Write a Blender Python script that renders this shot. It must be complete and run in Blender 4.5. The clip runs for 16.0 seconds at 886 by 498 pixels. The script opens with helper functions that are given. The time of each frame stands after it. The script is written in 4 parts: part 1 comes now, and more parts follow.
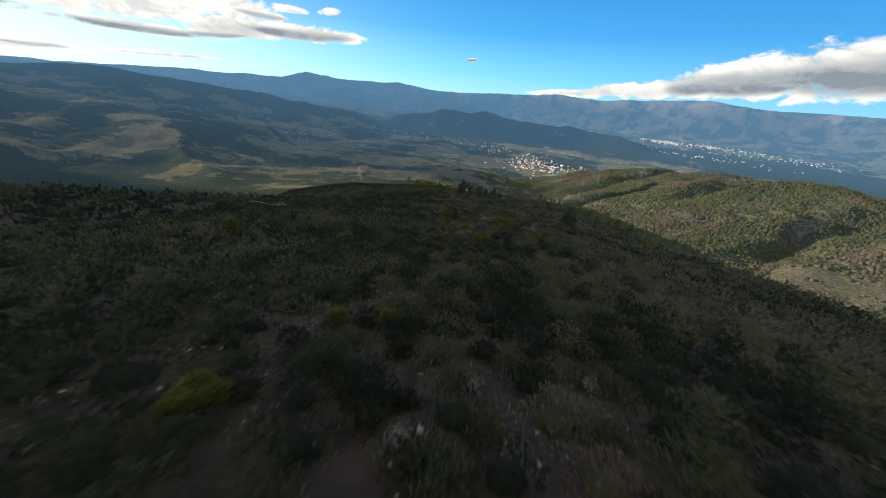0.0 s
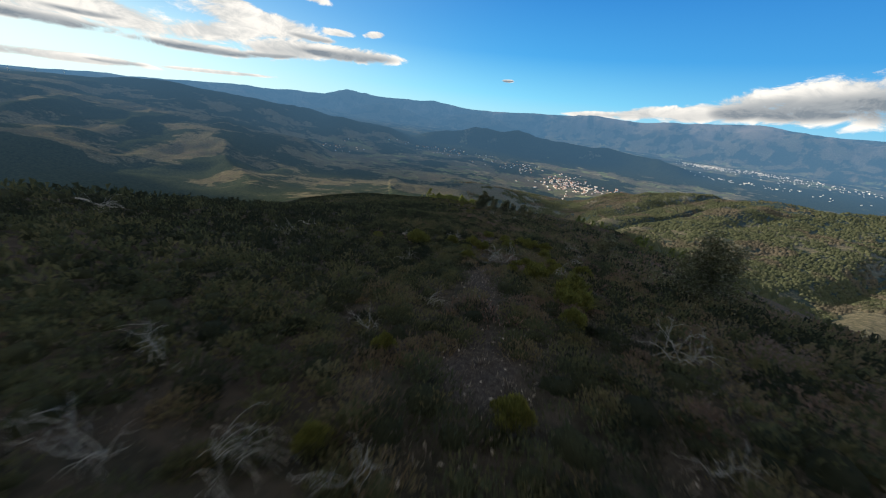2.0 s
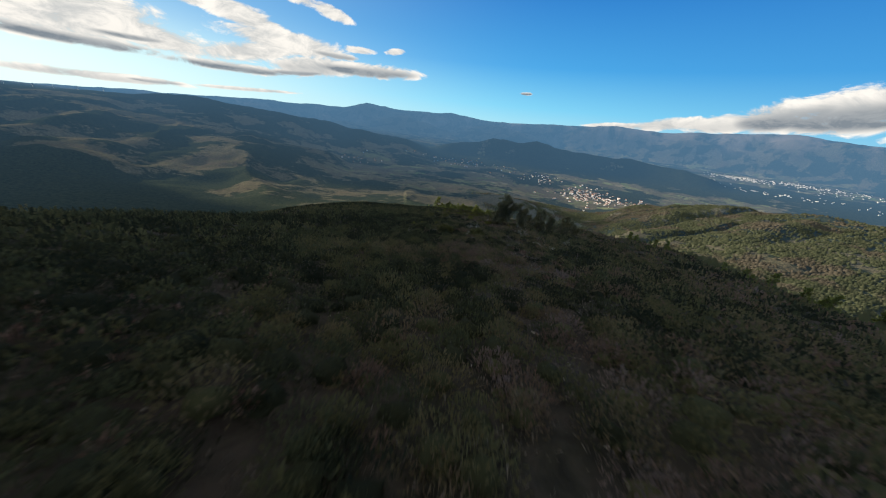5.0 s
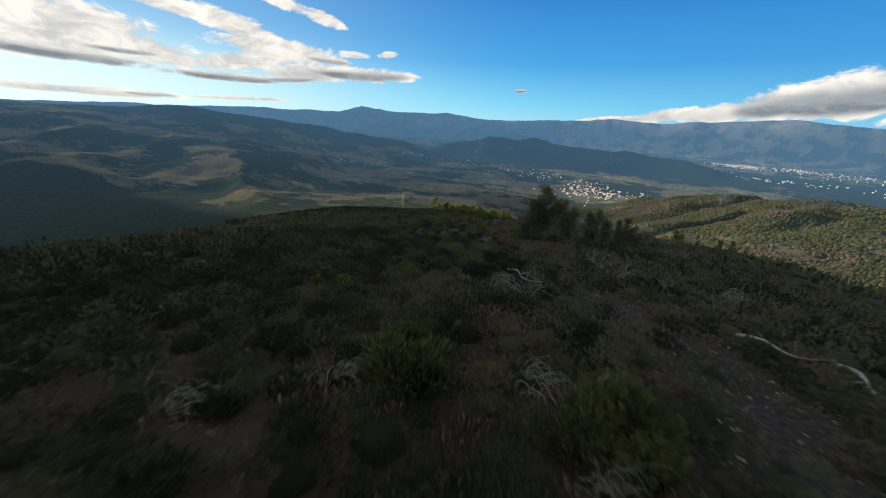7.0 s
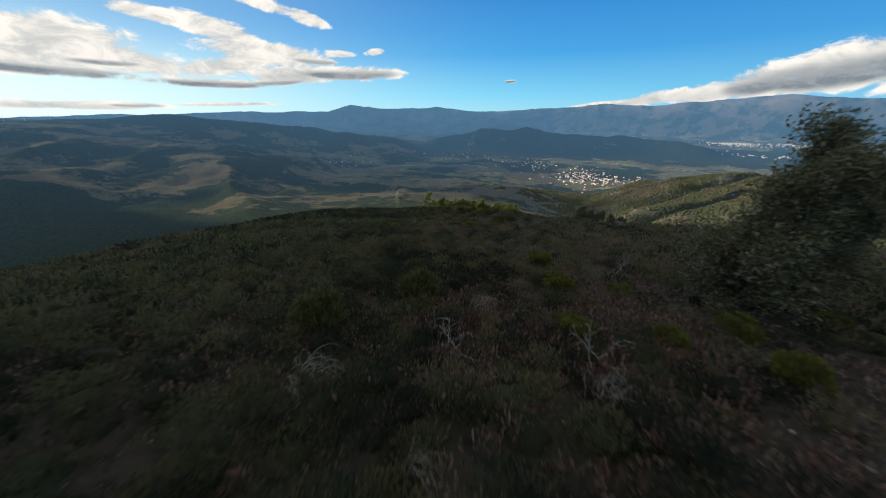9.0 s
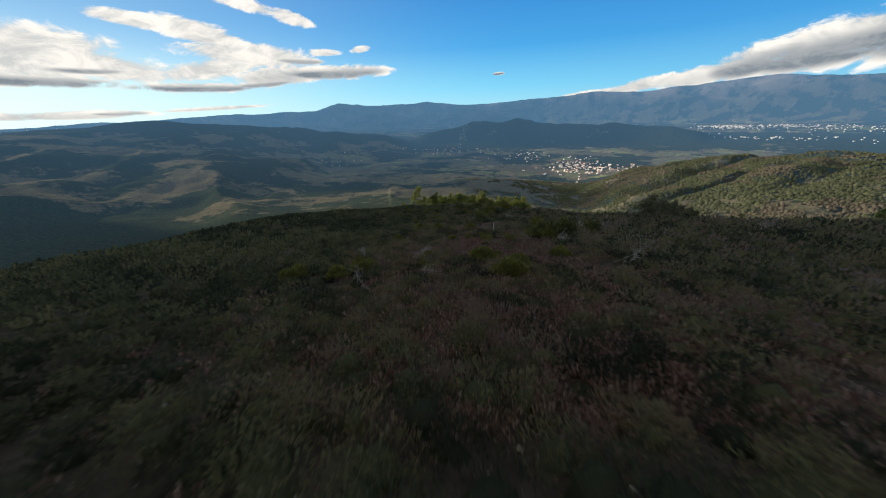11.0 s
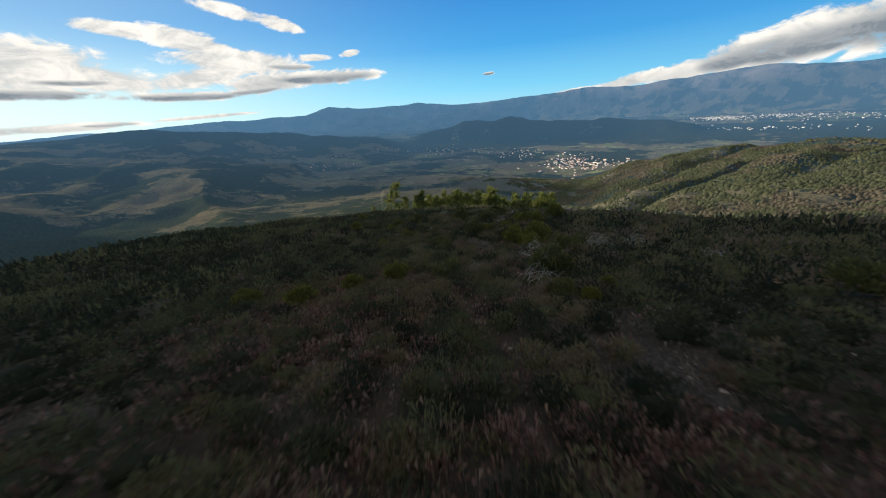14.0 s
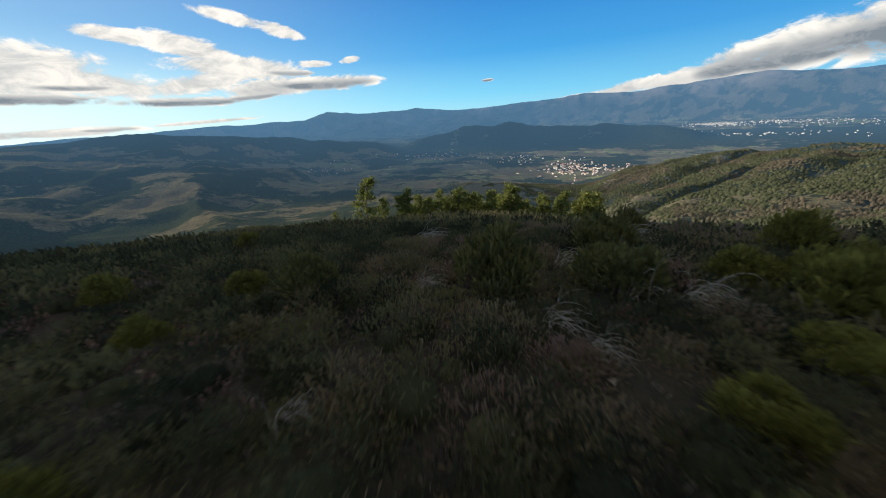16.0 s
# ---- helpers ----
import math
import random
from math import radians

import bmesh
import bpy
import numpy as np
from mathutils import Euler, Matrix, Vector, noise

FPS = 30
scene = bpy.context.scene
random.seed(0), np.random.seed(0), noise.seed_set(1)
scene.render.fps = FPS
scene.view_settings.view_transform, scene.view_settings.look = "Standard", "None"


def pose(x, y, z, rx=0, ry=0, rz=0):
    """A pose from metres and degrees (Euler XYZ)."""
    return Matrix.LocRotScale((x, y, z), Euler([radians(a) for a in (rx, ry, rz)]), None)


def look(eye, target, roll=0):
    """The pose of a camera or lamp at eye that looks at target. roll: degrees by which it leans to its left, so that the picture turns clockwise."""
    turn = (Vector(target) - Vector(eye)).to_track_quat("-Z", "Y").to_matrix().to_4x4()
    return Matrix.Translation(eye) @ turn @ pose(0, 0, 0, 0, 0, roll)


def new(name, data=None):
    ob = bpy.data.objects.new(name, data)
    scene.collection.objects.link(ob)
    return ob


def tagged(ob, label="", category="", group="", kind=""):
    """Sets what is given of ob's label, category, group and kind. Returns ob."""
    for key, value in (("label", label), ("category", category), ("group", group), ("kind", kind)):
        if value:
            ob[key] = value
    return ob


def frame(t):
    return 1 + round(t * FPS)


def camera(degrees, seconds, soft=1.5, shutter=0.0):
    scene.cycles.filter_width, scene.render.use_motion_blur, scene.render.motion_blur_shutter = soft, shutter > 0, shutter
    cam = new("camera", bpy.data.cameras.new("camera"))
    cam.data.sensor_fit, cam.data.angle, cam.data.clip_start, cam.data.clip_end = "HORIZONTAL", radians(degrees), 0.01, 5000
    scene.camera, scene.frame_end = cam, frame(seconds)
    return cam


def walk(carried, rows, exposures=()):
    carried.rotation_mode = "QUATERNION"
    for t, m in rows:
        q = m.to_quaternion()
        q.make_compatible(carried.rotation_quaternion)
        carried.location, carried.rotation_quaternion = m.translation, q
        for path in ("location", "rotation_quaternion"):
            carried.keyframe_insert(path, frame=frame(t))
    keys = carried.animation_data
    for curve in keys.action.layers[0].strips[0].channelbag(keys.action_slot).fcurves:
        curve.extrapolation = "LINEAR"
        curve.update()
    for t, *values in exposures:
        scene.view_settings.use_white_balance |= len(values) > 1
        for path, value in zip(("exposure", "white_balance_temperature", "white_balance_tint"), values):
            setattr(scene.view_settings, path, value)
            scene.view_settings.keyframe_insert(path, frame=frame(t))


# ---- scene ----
# A low flight down a heath-covered ridge towards a wide valley; x right, y ahead, z up, metres.
cam = camera(108.0, 16.0, soft=1.1, shutter=0.18)
# seconds, place, yaw, pitch, roll
PATH = [
    (0, 0.00, 0.00, 0.00, -6.42, -25.60, -4.62),
    (0.5, 2.04, 5.88, -1.87, -4.98, -24.90, -4.84),
    (1, 4.00, 11.80, -3.71, -3.53, -24.35, -5.26),
    (1.5, 5.80, 17.78, -5.52, -2.17, -23.89, -5.58),
    (2, 7.42, 23.82, -7.28, -0.80, -23.30, -5.70),
    (2.5, 8.84, 29.92, -9.01, 0.06, -23.02, -5.94),
    (3, 10.05, 36.08, -10.69, 0.80, -22.75, -6.08),
    (3.5, 11.04, 42.30, -12.33, 1.41, -22.53, -6.12),
    (4, 11.84, 48.55, -13.92, 1.86, -22.16, -6.00),
    (6.5, 13.40, 80.11, -21.45, 1.95, -21.37, -3.64),
    (7, 13.38, 86.45, -22.87, 1.53, -21.47, -2.99),
    (7.5, 13.32, 92.79, -24.28, 1.30, -21.65, -2.11),
    (8, 13.26, 99.13, -25.72, 0.93, -21.77, -1.29),
    (8.5, 13.24, 105.47, -27.18, 0.50, -22.01, -0.63),
    (9, 13.25, 111.79, -28.67, 0.00, -22.25, 0.00),
    (11.5, 13.96, 143.35, -36.41, -2.00, -23.11, 2.68),
    (12, 14.26, 149.64, -38.03, -2.30, -23.14, 3.05),
    (12.5, 14.60, 155.92, -39.66, -2.60, -23.12, 3.35),
    (13, 14.94, 162.20, -41.30, -2.79, -23.09, 3.59),
    (13.5, 15.28, 168.48, -42.94, -2.90, -23.02, 3.75),
    (14, 15.63, 174.76, -44.59, -3.03, -22.91, 3.87),
    (14.5, 15.99, 181.03, -46.25, -3.05, -22.67, 3.92),
    (15, 16.36, 187.30, -47.92, -3.14, -22.45, 3.83),
    (15.5, 16.73, 193.57, -49.59, -3.20, -22.24, 3.76),
    (16, 17.11, 199.84, -51.27, -3.17, -22.03, 3.71),
]
walk(cam, [(t, pose(x, y, z, 90 + pitch, roll, yaw)) for t, x, y, z, yaw, pitch, roll in PATH],
     [(0, 1.15), (1.0, 1.05), (2.0, 0.95), (3.5, 0.86), (9.0, 0.86), (12.5, 0.92), (16.0, 0.9)])

# ---- light ----
SUN_AZ, SUN_EL = 68.0, 15.0          # degrees left of the ridge's line, degrees up
sun_dir = Vector((-math.sin(radians(SUN_AZ)) * math.cos(radians(SUN_EL)),
                  math.cos(radians(SUN_AZ)) * math.cos(radians(SUN_EL)), math.sin(radians(SUN_EL))))
sun_data = bpy.data.lights.new("sun", "SUN")
sun_data.energy, sun_data.angle, sun_data.color = 5.0, radians(0.6), (1.0, 0.87, 0.69)
sun = new("sun", sun_data)
sun.matrix_world = look((0, 0, 400), Vector((0, 0, 400)) - sun_dir)

world = bpy.data.worlds.new("world")
scene.world = world
world.use_nodes = True


class Nodes:
    """Short hand for building a node tree."""

    def __init__(self, tree):
        self.tree = tree
        tree.nodes.clear()

    def add(self, kind, **sets):
        n = self.tree.nodes.new(kind)
        for key, value in sets.items():
            if key == "operation":
                n.operation = value
            elif key == "data_type":
                n.data_type = value
            elif key == "blend_type":
                n.blend_type = value
        return n

    def put(self, socket, value):
        if isinstance(value, bpy.types.NodeSocket):
            self.tree.links.new(value, socket)
        elif isinstance(value, (tuple, list)):
            socket.default_value = (*value, 1.0) if len(value) == 3 and len(socket.default_value) == 4 else value
        else:
            socket.default_value = value

    def math(self, op, a, b=0.0, c=0.0, clamp=False):
        n = self.add("ShaderNodeMath", operation=op)
        n.use_clamp = clamp
        for s, v in zip(n.inputs, (a, b, c)):
            self.put(s, v)
        return n.outputs[0]

    def mix(self, fac, a, b, blend="MIX"):
        n = self.add("ShaderNodeMix", data_type="RGBA", blend_type=blend)
        self.put(n.inputs[0], fac)
        self.put(n.inputs[6], a)
        self.put(n.inputs[7], b)
        return n.outputs[2]

    def noise(self, vector, scale, detail=4.0, rough=0.55, warp=0.0):
        n = self.add("ShaderNodeTexNoise")
        if vector is not None:
            self.put(n.inputs["Vector"], vector)
        n.inputs["Scale"].default_value, n.inputs["Detail"].default_value = scale, detail
        n.inputs["Roughness"].default_value, n.inputs["Distortion"].default_value = rough, warp
        return n.outputs["Fac"]

    def ramp(self, fac, *stops):
        n = self.add("ShaderNodeValToRGB")
        self.put(n.inputs[0], fac)
        e = n.color_ramp.elements
        while len(e) < len(stops):
            e.new(0.5)
        for el, (p, c) in zip(e, stops):
            el.position, el.color = p, ((*c, 1.0) if isinstance(c, tuple) else (c, c, c, 1.0))
        return n.outputs[0]

    def step(self, value, low, high):
        n = self.add("ShaderNodeMapRange")
        n.interpolation_type = "SMOOTHSTEP"
        for k, v in zip(("Value", "From Min", "From Max"), (value, low, high)):
            self.put(n.inputs[k], v)
        return n.outputs[0]


# sky with banks of cloud: (bearing, elevation, half width, half height, tilt, greyness), all degrees
CLOUDS = [
    (-47, 7.2, 9, 2.6, 0, 0.08), (-40, 6.3, 6, 1.6, -8, 0.1), (-47, 4.8, 8, 0.75, -2, 1.25), (-42.5, 5.9, 3.5, 0.45, 0, 0.9),
    (-36.8, 11.2, 4.5, 0.75, -5, 0.0), (-30.5, 10.4, 4.5, 1.25, -10, 0.05), (-25, 13.8, 4.2, 0.75, -10, 0.0), (-19.3, 12.6, 2.8, 0.8, -14, 0.1),
    (-25, 8.2, 8, 1.5, -3, 0.08), (-31, 6.3, 7, 1.2, 8, 0.05), (-19, 7.6, 3.4, 0.5, -2, 0.95), (-14.5, 6.15, 8.2, 1.0, 1, 1.15), (-22, 5.8, 6, 1.3, 4, 0.5),
    (-32.5, 4.25, 8, 0.62, 0, 1.25), (-24.5, 4.7, 4, 0.5, 5, 1.1), (-15.7, 8.65, 2.4, 0.5, 0, 0.15), (-10.4, 9.06, 1.5, 0.45, 8, 0.1),
    (10.5, 5.17, 1.0, 0.22, 3, 2.0), (-62, 12.5, 12, 2.2, 5, 0.05), (-46, 1.3, 8, 0.5, 0, 0.4), (-41, 1.4, 3, 0.32, 0, 0.8), (-31, 1.7, 6, 0.22, 2, 0.3),
    (25, 1.8, 5, 0.4, 4, 0.35), (31, 2.5, 5.5, 0.85, 9, 0.3), (37, 3.0, 5, 1.15, 8, 0.4), (42, 4.2, 5, 1.7, 14, 1.15), (48, 5.0, 8, 2.2, 10, 1.3),
    (57, 6.2, 10, 3.0, 8, 1.3), (74, 8, 14, 4.5, 8, 0.9),
]
w = Nodes(world.node_tree)
coord = w.add("ShaderNodeTexCoord").outputs["Generated"]
sep = w.add("ShaderNodeSeparateXYZ")
w.put(sep.inputs[0], coord)
dx, dy, dz = sep.outputs
bearing = w.math("MULTIPLY", w.math("ARCTAN2", dx, dy), 180 / math.pi)
elevation = w.math("MULTIPLY", w.math("ARCSINE", dz), 180 / math.pi)
flat = w.add("ShaderNodeCombineXYZ")
w.put(flat.inputs[0], w.math("MULTIPLY", bearing, 0.45))
w.put(flat.inputs[1], elevation)
puff = w.noise(flat.outputs[0], 0.55, 8.0, 0.66, 0.5)
wisp = w.noise(flat.outputs[0], 0.16, 5.0, 0.6, 0.3)
density, grey = None, None
for az, el, wide, tall, tilt, g in CLOUDS:
    c, s = math.cos(radians(tilt)), math.sin(radians(tilt))
    u, v = w.math("SUBTRACT", bearing, float(az)), w.math("SUBTRACT", elevation, float(el))
    p = w.math("DIVIDE", w.math("ADD", w.math("MULTIPLY", u, c), w.math("MULTIPLY", v, s)), wide)
    q = w.math("DIVIDE", w.math("SUBTRACT", w.math("MULTIPLY", v, c), w.math("MULTIPLY", u, s)), tall)
    d = w.math("ADD", w.math("MULTIPLY", p, p), w.math("MULTIPLY", q, q))
    one = w.math("SUBTRACT", 1.0, d)
    one = w.math("MAXIMUM", one, -2.0)
    # the underside of each bank is greyer than its top
    under = w.math("MULTIPLY", w.math("MULTIPLY", w.step(one, -0.2, 0.7), g), w.step(w.math("MULTIPLY", q, -1.0), -0.75, 0.3))
    density = one if density is None else w.math("MAXIMUM", density, one)
    grey = under if grey is None else w.math("MAXIMUM", grey, under)
shape = w.math("ADD", w.math("MULTIPLY", density, 0.62), w.math("ADD", w.math("MULTIPLY", w.math("SUBTRACT", puff, 0.5), 2.3), w.math("MULTIPLY", w.math("SUBTRACT", wisp, 0.5), 0.9)))
# unseen broken grey cloud, added overhead and behind to fill the ridge with light
fill_ceiling = w.step(elevation, 18.0, 36.0)
shape = w.math("ADD", shape, w.math("MULTIPLY", fill_ceiling, w.math("ADD", 1.5, w.math("MULTIPLY", wisp, 0.7))))
cover = w.step(shape, -0.2, 0.32)
sky = w.add("ShaderNodeTexSky")
sky.sky_type, sky.sun_disc = "NISHITA", False
sky.sun_elevation, sky.sun_rotation = radians(SUN_EL), radians(-SUN_AZ)
sky.altitude, sky.air_density, sky.dust_density, sky.ozone_density = 700, 1.0, 0.1, 3.0
clear = w.ramp(w.math("DIVIDE", elevation, 40.0), (0.0, (4.2, 8.2, 9.6)), (0.08, (2.3, 7.0, 9.8)), (0.22, (0.7, 4.1, 8.4)), (0.5, (0.16, 1.8, 6.0)), (1.0, (0.2, 1.2, 4.4)))
blue = w.mix(0.94, sky.outputs[0], clear)
lit = w.mix(w.math("MULTIPLY", grey, w.math("ADD", -0.1, w.math("MULTIPLY", puff, 1.7)), clamp=True), w.mix(w.step(puff, 0.35, 0.65), (6.2, 6.3, 6.2), (10.5, 10.0, 9.2)), (2.3, 2.7, 3.1))
lit = w.mix(fill_ceiling, lit, (5.5, 5.7, 5.6))
# glare round the hidden sun
toward = w.add("ShaderNodeVectorMath", operation="DOT_PRODUCT")
w.put(toward.inputs[0], coord)
toward.inputs[1].default_value = sun_dir
near_sun = w.math("MAXIMUM", toward.outputs["Value"], 0.0)
low = w.math("SUBTRACT", 1.0, w.step(elevation, 0.5, 13.0))
glare = w.math("MULTIPLY", w.math("POWER", near_sun, 2.8), w.math("ADD", 0.3, w.math("MULTIPLY", low, 0.95)))
blue = w.mix(w.math("MULTIPLY", w.step(bearing, -5.0, 60.0), 0.28), blue, (0.3, 1.9, 5.4))
blue = w.mix(w.math("MULTIPLY", glare, 1.0, clamp=True), blue, (8.6, 10.6, 10.2))
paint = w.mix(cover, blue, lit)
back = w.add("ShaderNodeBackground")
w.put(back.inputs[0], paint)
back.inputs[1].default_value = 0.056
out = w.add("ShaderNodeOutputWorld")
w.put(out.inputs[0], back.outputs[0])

# ---- the lie of the land ----
rng = np.random.default_rng(7)


def lattice(ix, iy, seed):
    h = (ix.astype(np.int64) * 374761393 + iy.astype(np.int64) * 668265263 + seed * 974634777) & 0x7FFFFFFF
    h = ((h ^ (h >> 13)) * 1274126177) & 0x7FFFFFFF
    return ((h ^ (h >> 16)) & 0xFFFF) / 65535.0


def value_noise(x, y, seed=0):
    """Smooth noise from 0 to 1 with cells of one metre."""
    x, y = np.asarray(x, float), np.asarray(y, float)
    ix, iy = np.floor(x), np.floor(y)
    fx, fy = x - ix, y - iy
    fx, fy = fx * fx * (3 - 2 * fx), fy * fy * (3 - 2 * fy)
    a, b = lattice(ix, iy, seed), lattice(ix + 1, iy, seed)
    c, d = lattice(ix, iy + 1, seed), lattice(ix + 1, iy + 1, seed)
    return (a * (1 - fx) + b * fx) * (1 - fy) + (c * (1 - fx) + d * fx) * fy


def fractal(x, y, seed=0, octaves=4):
    total, amp, top = 0.0, 1.0, 0.0
    for k in range(octaves):
        total = total + amp * value_noise(x * 2 ** k + 17.3 * k, y * 2 ** k - 9.1 * k, seed + k)
        top += amp
        amp *= 0.5
    return total / top


CLEAR = 3.3                                   # height of flight over the heath
LINE_Y = np.array([p[2] for p in PATH])
LINE_X = np.array([p[1] for p in PATH])
LINE_Z = np.array([p[3] for p in PATH])
CREST_Y = np.concatenate([[-400, -60], LINE_Y, [230, 260, 300, 340, 420, 600, 900, 1500]])
CREST_X = np.concatenate([[-100, -20], LINE_X, [19, 20, 15, 5, -15, -60, -90, -120]])
CREST_Z = np.concatenate([[100, 17], LINE_Z, [-56.8, -62.3, -75, -90, -118, -165, -240, -345]]) - CLEAR
SAG_Y, SAG = [205, 212, 225, 240, 260, 280, 300, 330, 420], [0, 2.2, -1.6, -0.7, -5.5, -5.4, -0.3, -4.8, 0]


def crest(y):
    """Place and height of the ridge's line."""
    return np.interp(y, CREST_Y, CREST_X), sum(np.interp(y + k, CREST_Y, CREST_Z) + np.interp(y + k, SAG_Y, SAG) for k in (-9, -4, 0, 4, 9)) / 5


def hill(x, y):
    """Height of the bare ridge: a rounded back with a fall to either side, steeper past its edges."""
    cx, cz = crest(y)
    u = x - cx
    stations = [-40, 0, 40, 80, 120, 160, 200, 250]
    right = np.interp(y, stations, [0.2, 0.268, 0.2, 0.243, 0.079, 0.042, 0.11, 0.268])
    left = np.interp(y, stations, [0.112, 0.12, -0.039, 0.012, 0.119, -0.002, 0.086, 0.003])
    soft = np.sqrt(u * u + 64) - 8
    z = cz - np.where(u > 0, right, left) * soft
    edges = [0, 50, 100, 150, 200]
    edge = np.where(u > 0, np.interp(y, edges, [25.9, 34.7, 39.5, 11.1, 98.7]), np.interp(y, edges, [42.0, 37.3, 13.1, 10.4, 47.2]))
    over = np.maximum(np.abs(u) - edge, 0)
    z = z - np.where(u > 0, 0.231, 0.253) * (np.sqrt(over * over + 900) - 30)
    z = z + 1.6 * (fractal(x / 22, y / 22, 3, 3) - 0.5) * np.clip(np.abs(u) / 12, 0.15, 1.6)
    return z + 0.5 * (fractal(x / 5, y / 5, 9, 3) - 0.5)


def bare(x, y):
    """1 on the stony track and bald patches, 0 in the heath."""
    cx, _ = crest(y)
    off = np.interp(y, [-20, 3, 9, 18, 24, 45, 56, 75, 92, 104, 120, 140, 160, 170, 200, 320],
                    [-9, -6.8, -3.2, -0.6, 0, 0, 1.5, 4, 6.8, 7, 7.5, 7, 5.3, 4.5, 3, -6])
    wide = np.interp(y, [0, 15, 30, 60, 90, 120, 150, 200], [1.0, 1.2, 0.9, 1.2, 2.3, 2.4, 1.1, 0.4])
    d = np.abs(x - cx - off) / (wide * (0.5 + value_noise(x / 2.3, y / 2.3, 40)))
    track = np.clip(1.3 - d, 0, 1) * np.clip(2.2 * fractal(x / 1.7, y / 1.7, 44, 2) - 0.45, 0, 1)
    bald = np.clip((fractal(x / 3.0, y / 3.0, 31, 3) - 0.77) * 9, 0, 1)
    return np.maximum(track, bald * 0.8)


def base_z(x, y):
    """Height of the land: the ridge, passing into the country round it."""
    x, y = np.asarray(x, float), np.asarray(y, float)
    r = np.maximum(np.hypot(x - EYE[0], y - EYE[1]), 1.0)
    k = np.clip((r - 190) / 230, 0, 1)
    k = k * k * (3 - 2 * k)
    az = np.degrees(np.arctan2(x - EYE[0], y - EYE[1]))
    return hill(x, y) * (1 - k) + (EYE[2] + country(az, np.maximum(r, 250))) * k


def ground_z(x, y):
    b = bare(x, y)
    lumps = 0.55 * (fractal(x / 1.15, y / 1.15, 51, 3) - 0.35)
    return base_z(x, y) + lumps * (1 - b) * 0.3 + 0.06 * (fractal(x / 0.4, y / 0.4, 61, 2) - 0.5)


# the wide country round the ridge, by bearing from the middle of the ridge: (distance, height) as the land falls and rises
EYE = (13.0, 100.0, -28.0)
AZ_KEYS = [-80, -55, -35, -17, 0, 23, 38, 50, 80]
R_KEYS = [250, 500, 1000, 1500, 2000, 3200, 4800, 7500]
LAND = np.array([
    [-95, -180, -240, -260, -250, -170, -60, -30],
    [-90, -175, -235, -265, -250, -180, -50, -30],
    [-85, -165, -262, -320, -350, -290, -285, -120],
    [-80, -150, -262, -345, -405, -465, -475, -400],
    [-78, -142, -262, -345, -405, -490, -510, -470],
    [-90, -190, -310, -390, -450, -507, -520, -500],
    [-100, -215, -262, -275, -300, -500, -515, -500],
    [-100, -205, -232, -205, -225, -450, -500, -500],
    [-110, -215, -235, -190, -190, -400, -500, -500],
], float)
FAR_AZ = [-80, -52, -47, -32, -18, -14.8, -9.5, -1, 6, 19, 24, 31, 39.5, 44, 49, 80]
FAR_EL = [0.1, -0.1, 0.1, 0.8, 0.9, 1.6, 1.2, 1.4, 0.8, 1.4, 1.7, 1.6, 2.1, 2.4, 1.8, 1.6]


def squeeze(r):
    """Brings the far country, many kilometres off, within reach; bearings and elevations stay true."""
    return np.where(r < 1500, r, 1500 + 3250 * (1 - np.exp(-np.maximum(r - 1500, 0) / 4500)))


def gullies(x, y):
    """Long gullies down the wooded slope across the valley: 0 along their beds."""
    return np.abs(2 * fractal((0.92 * y - 0.38 * x) / 230, (0.92 * x + 0.38 * y) / 900, 77, 3) - 1)


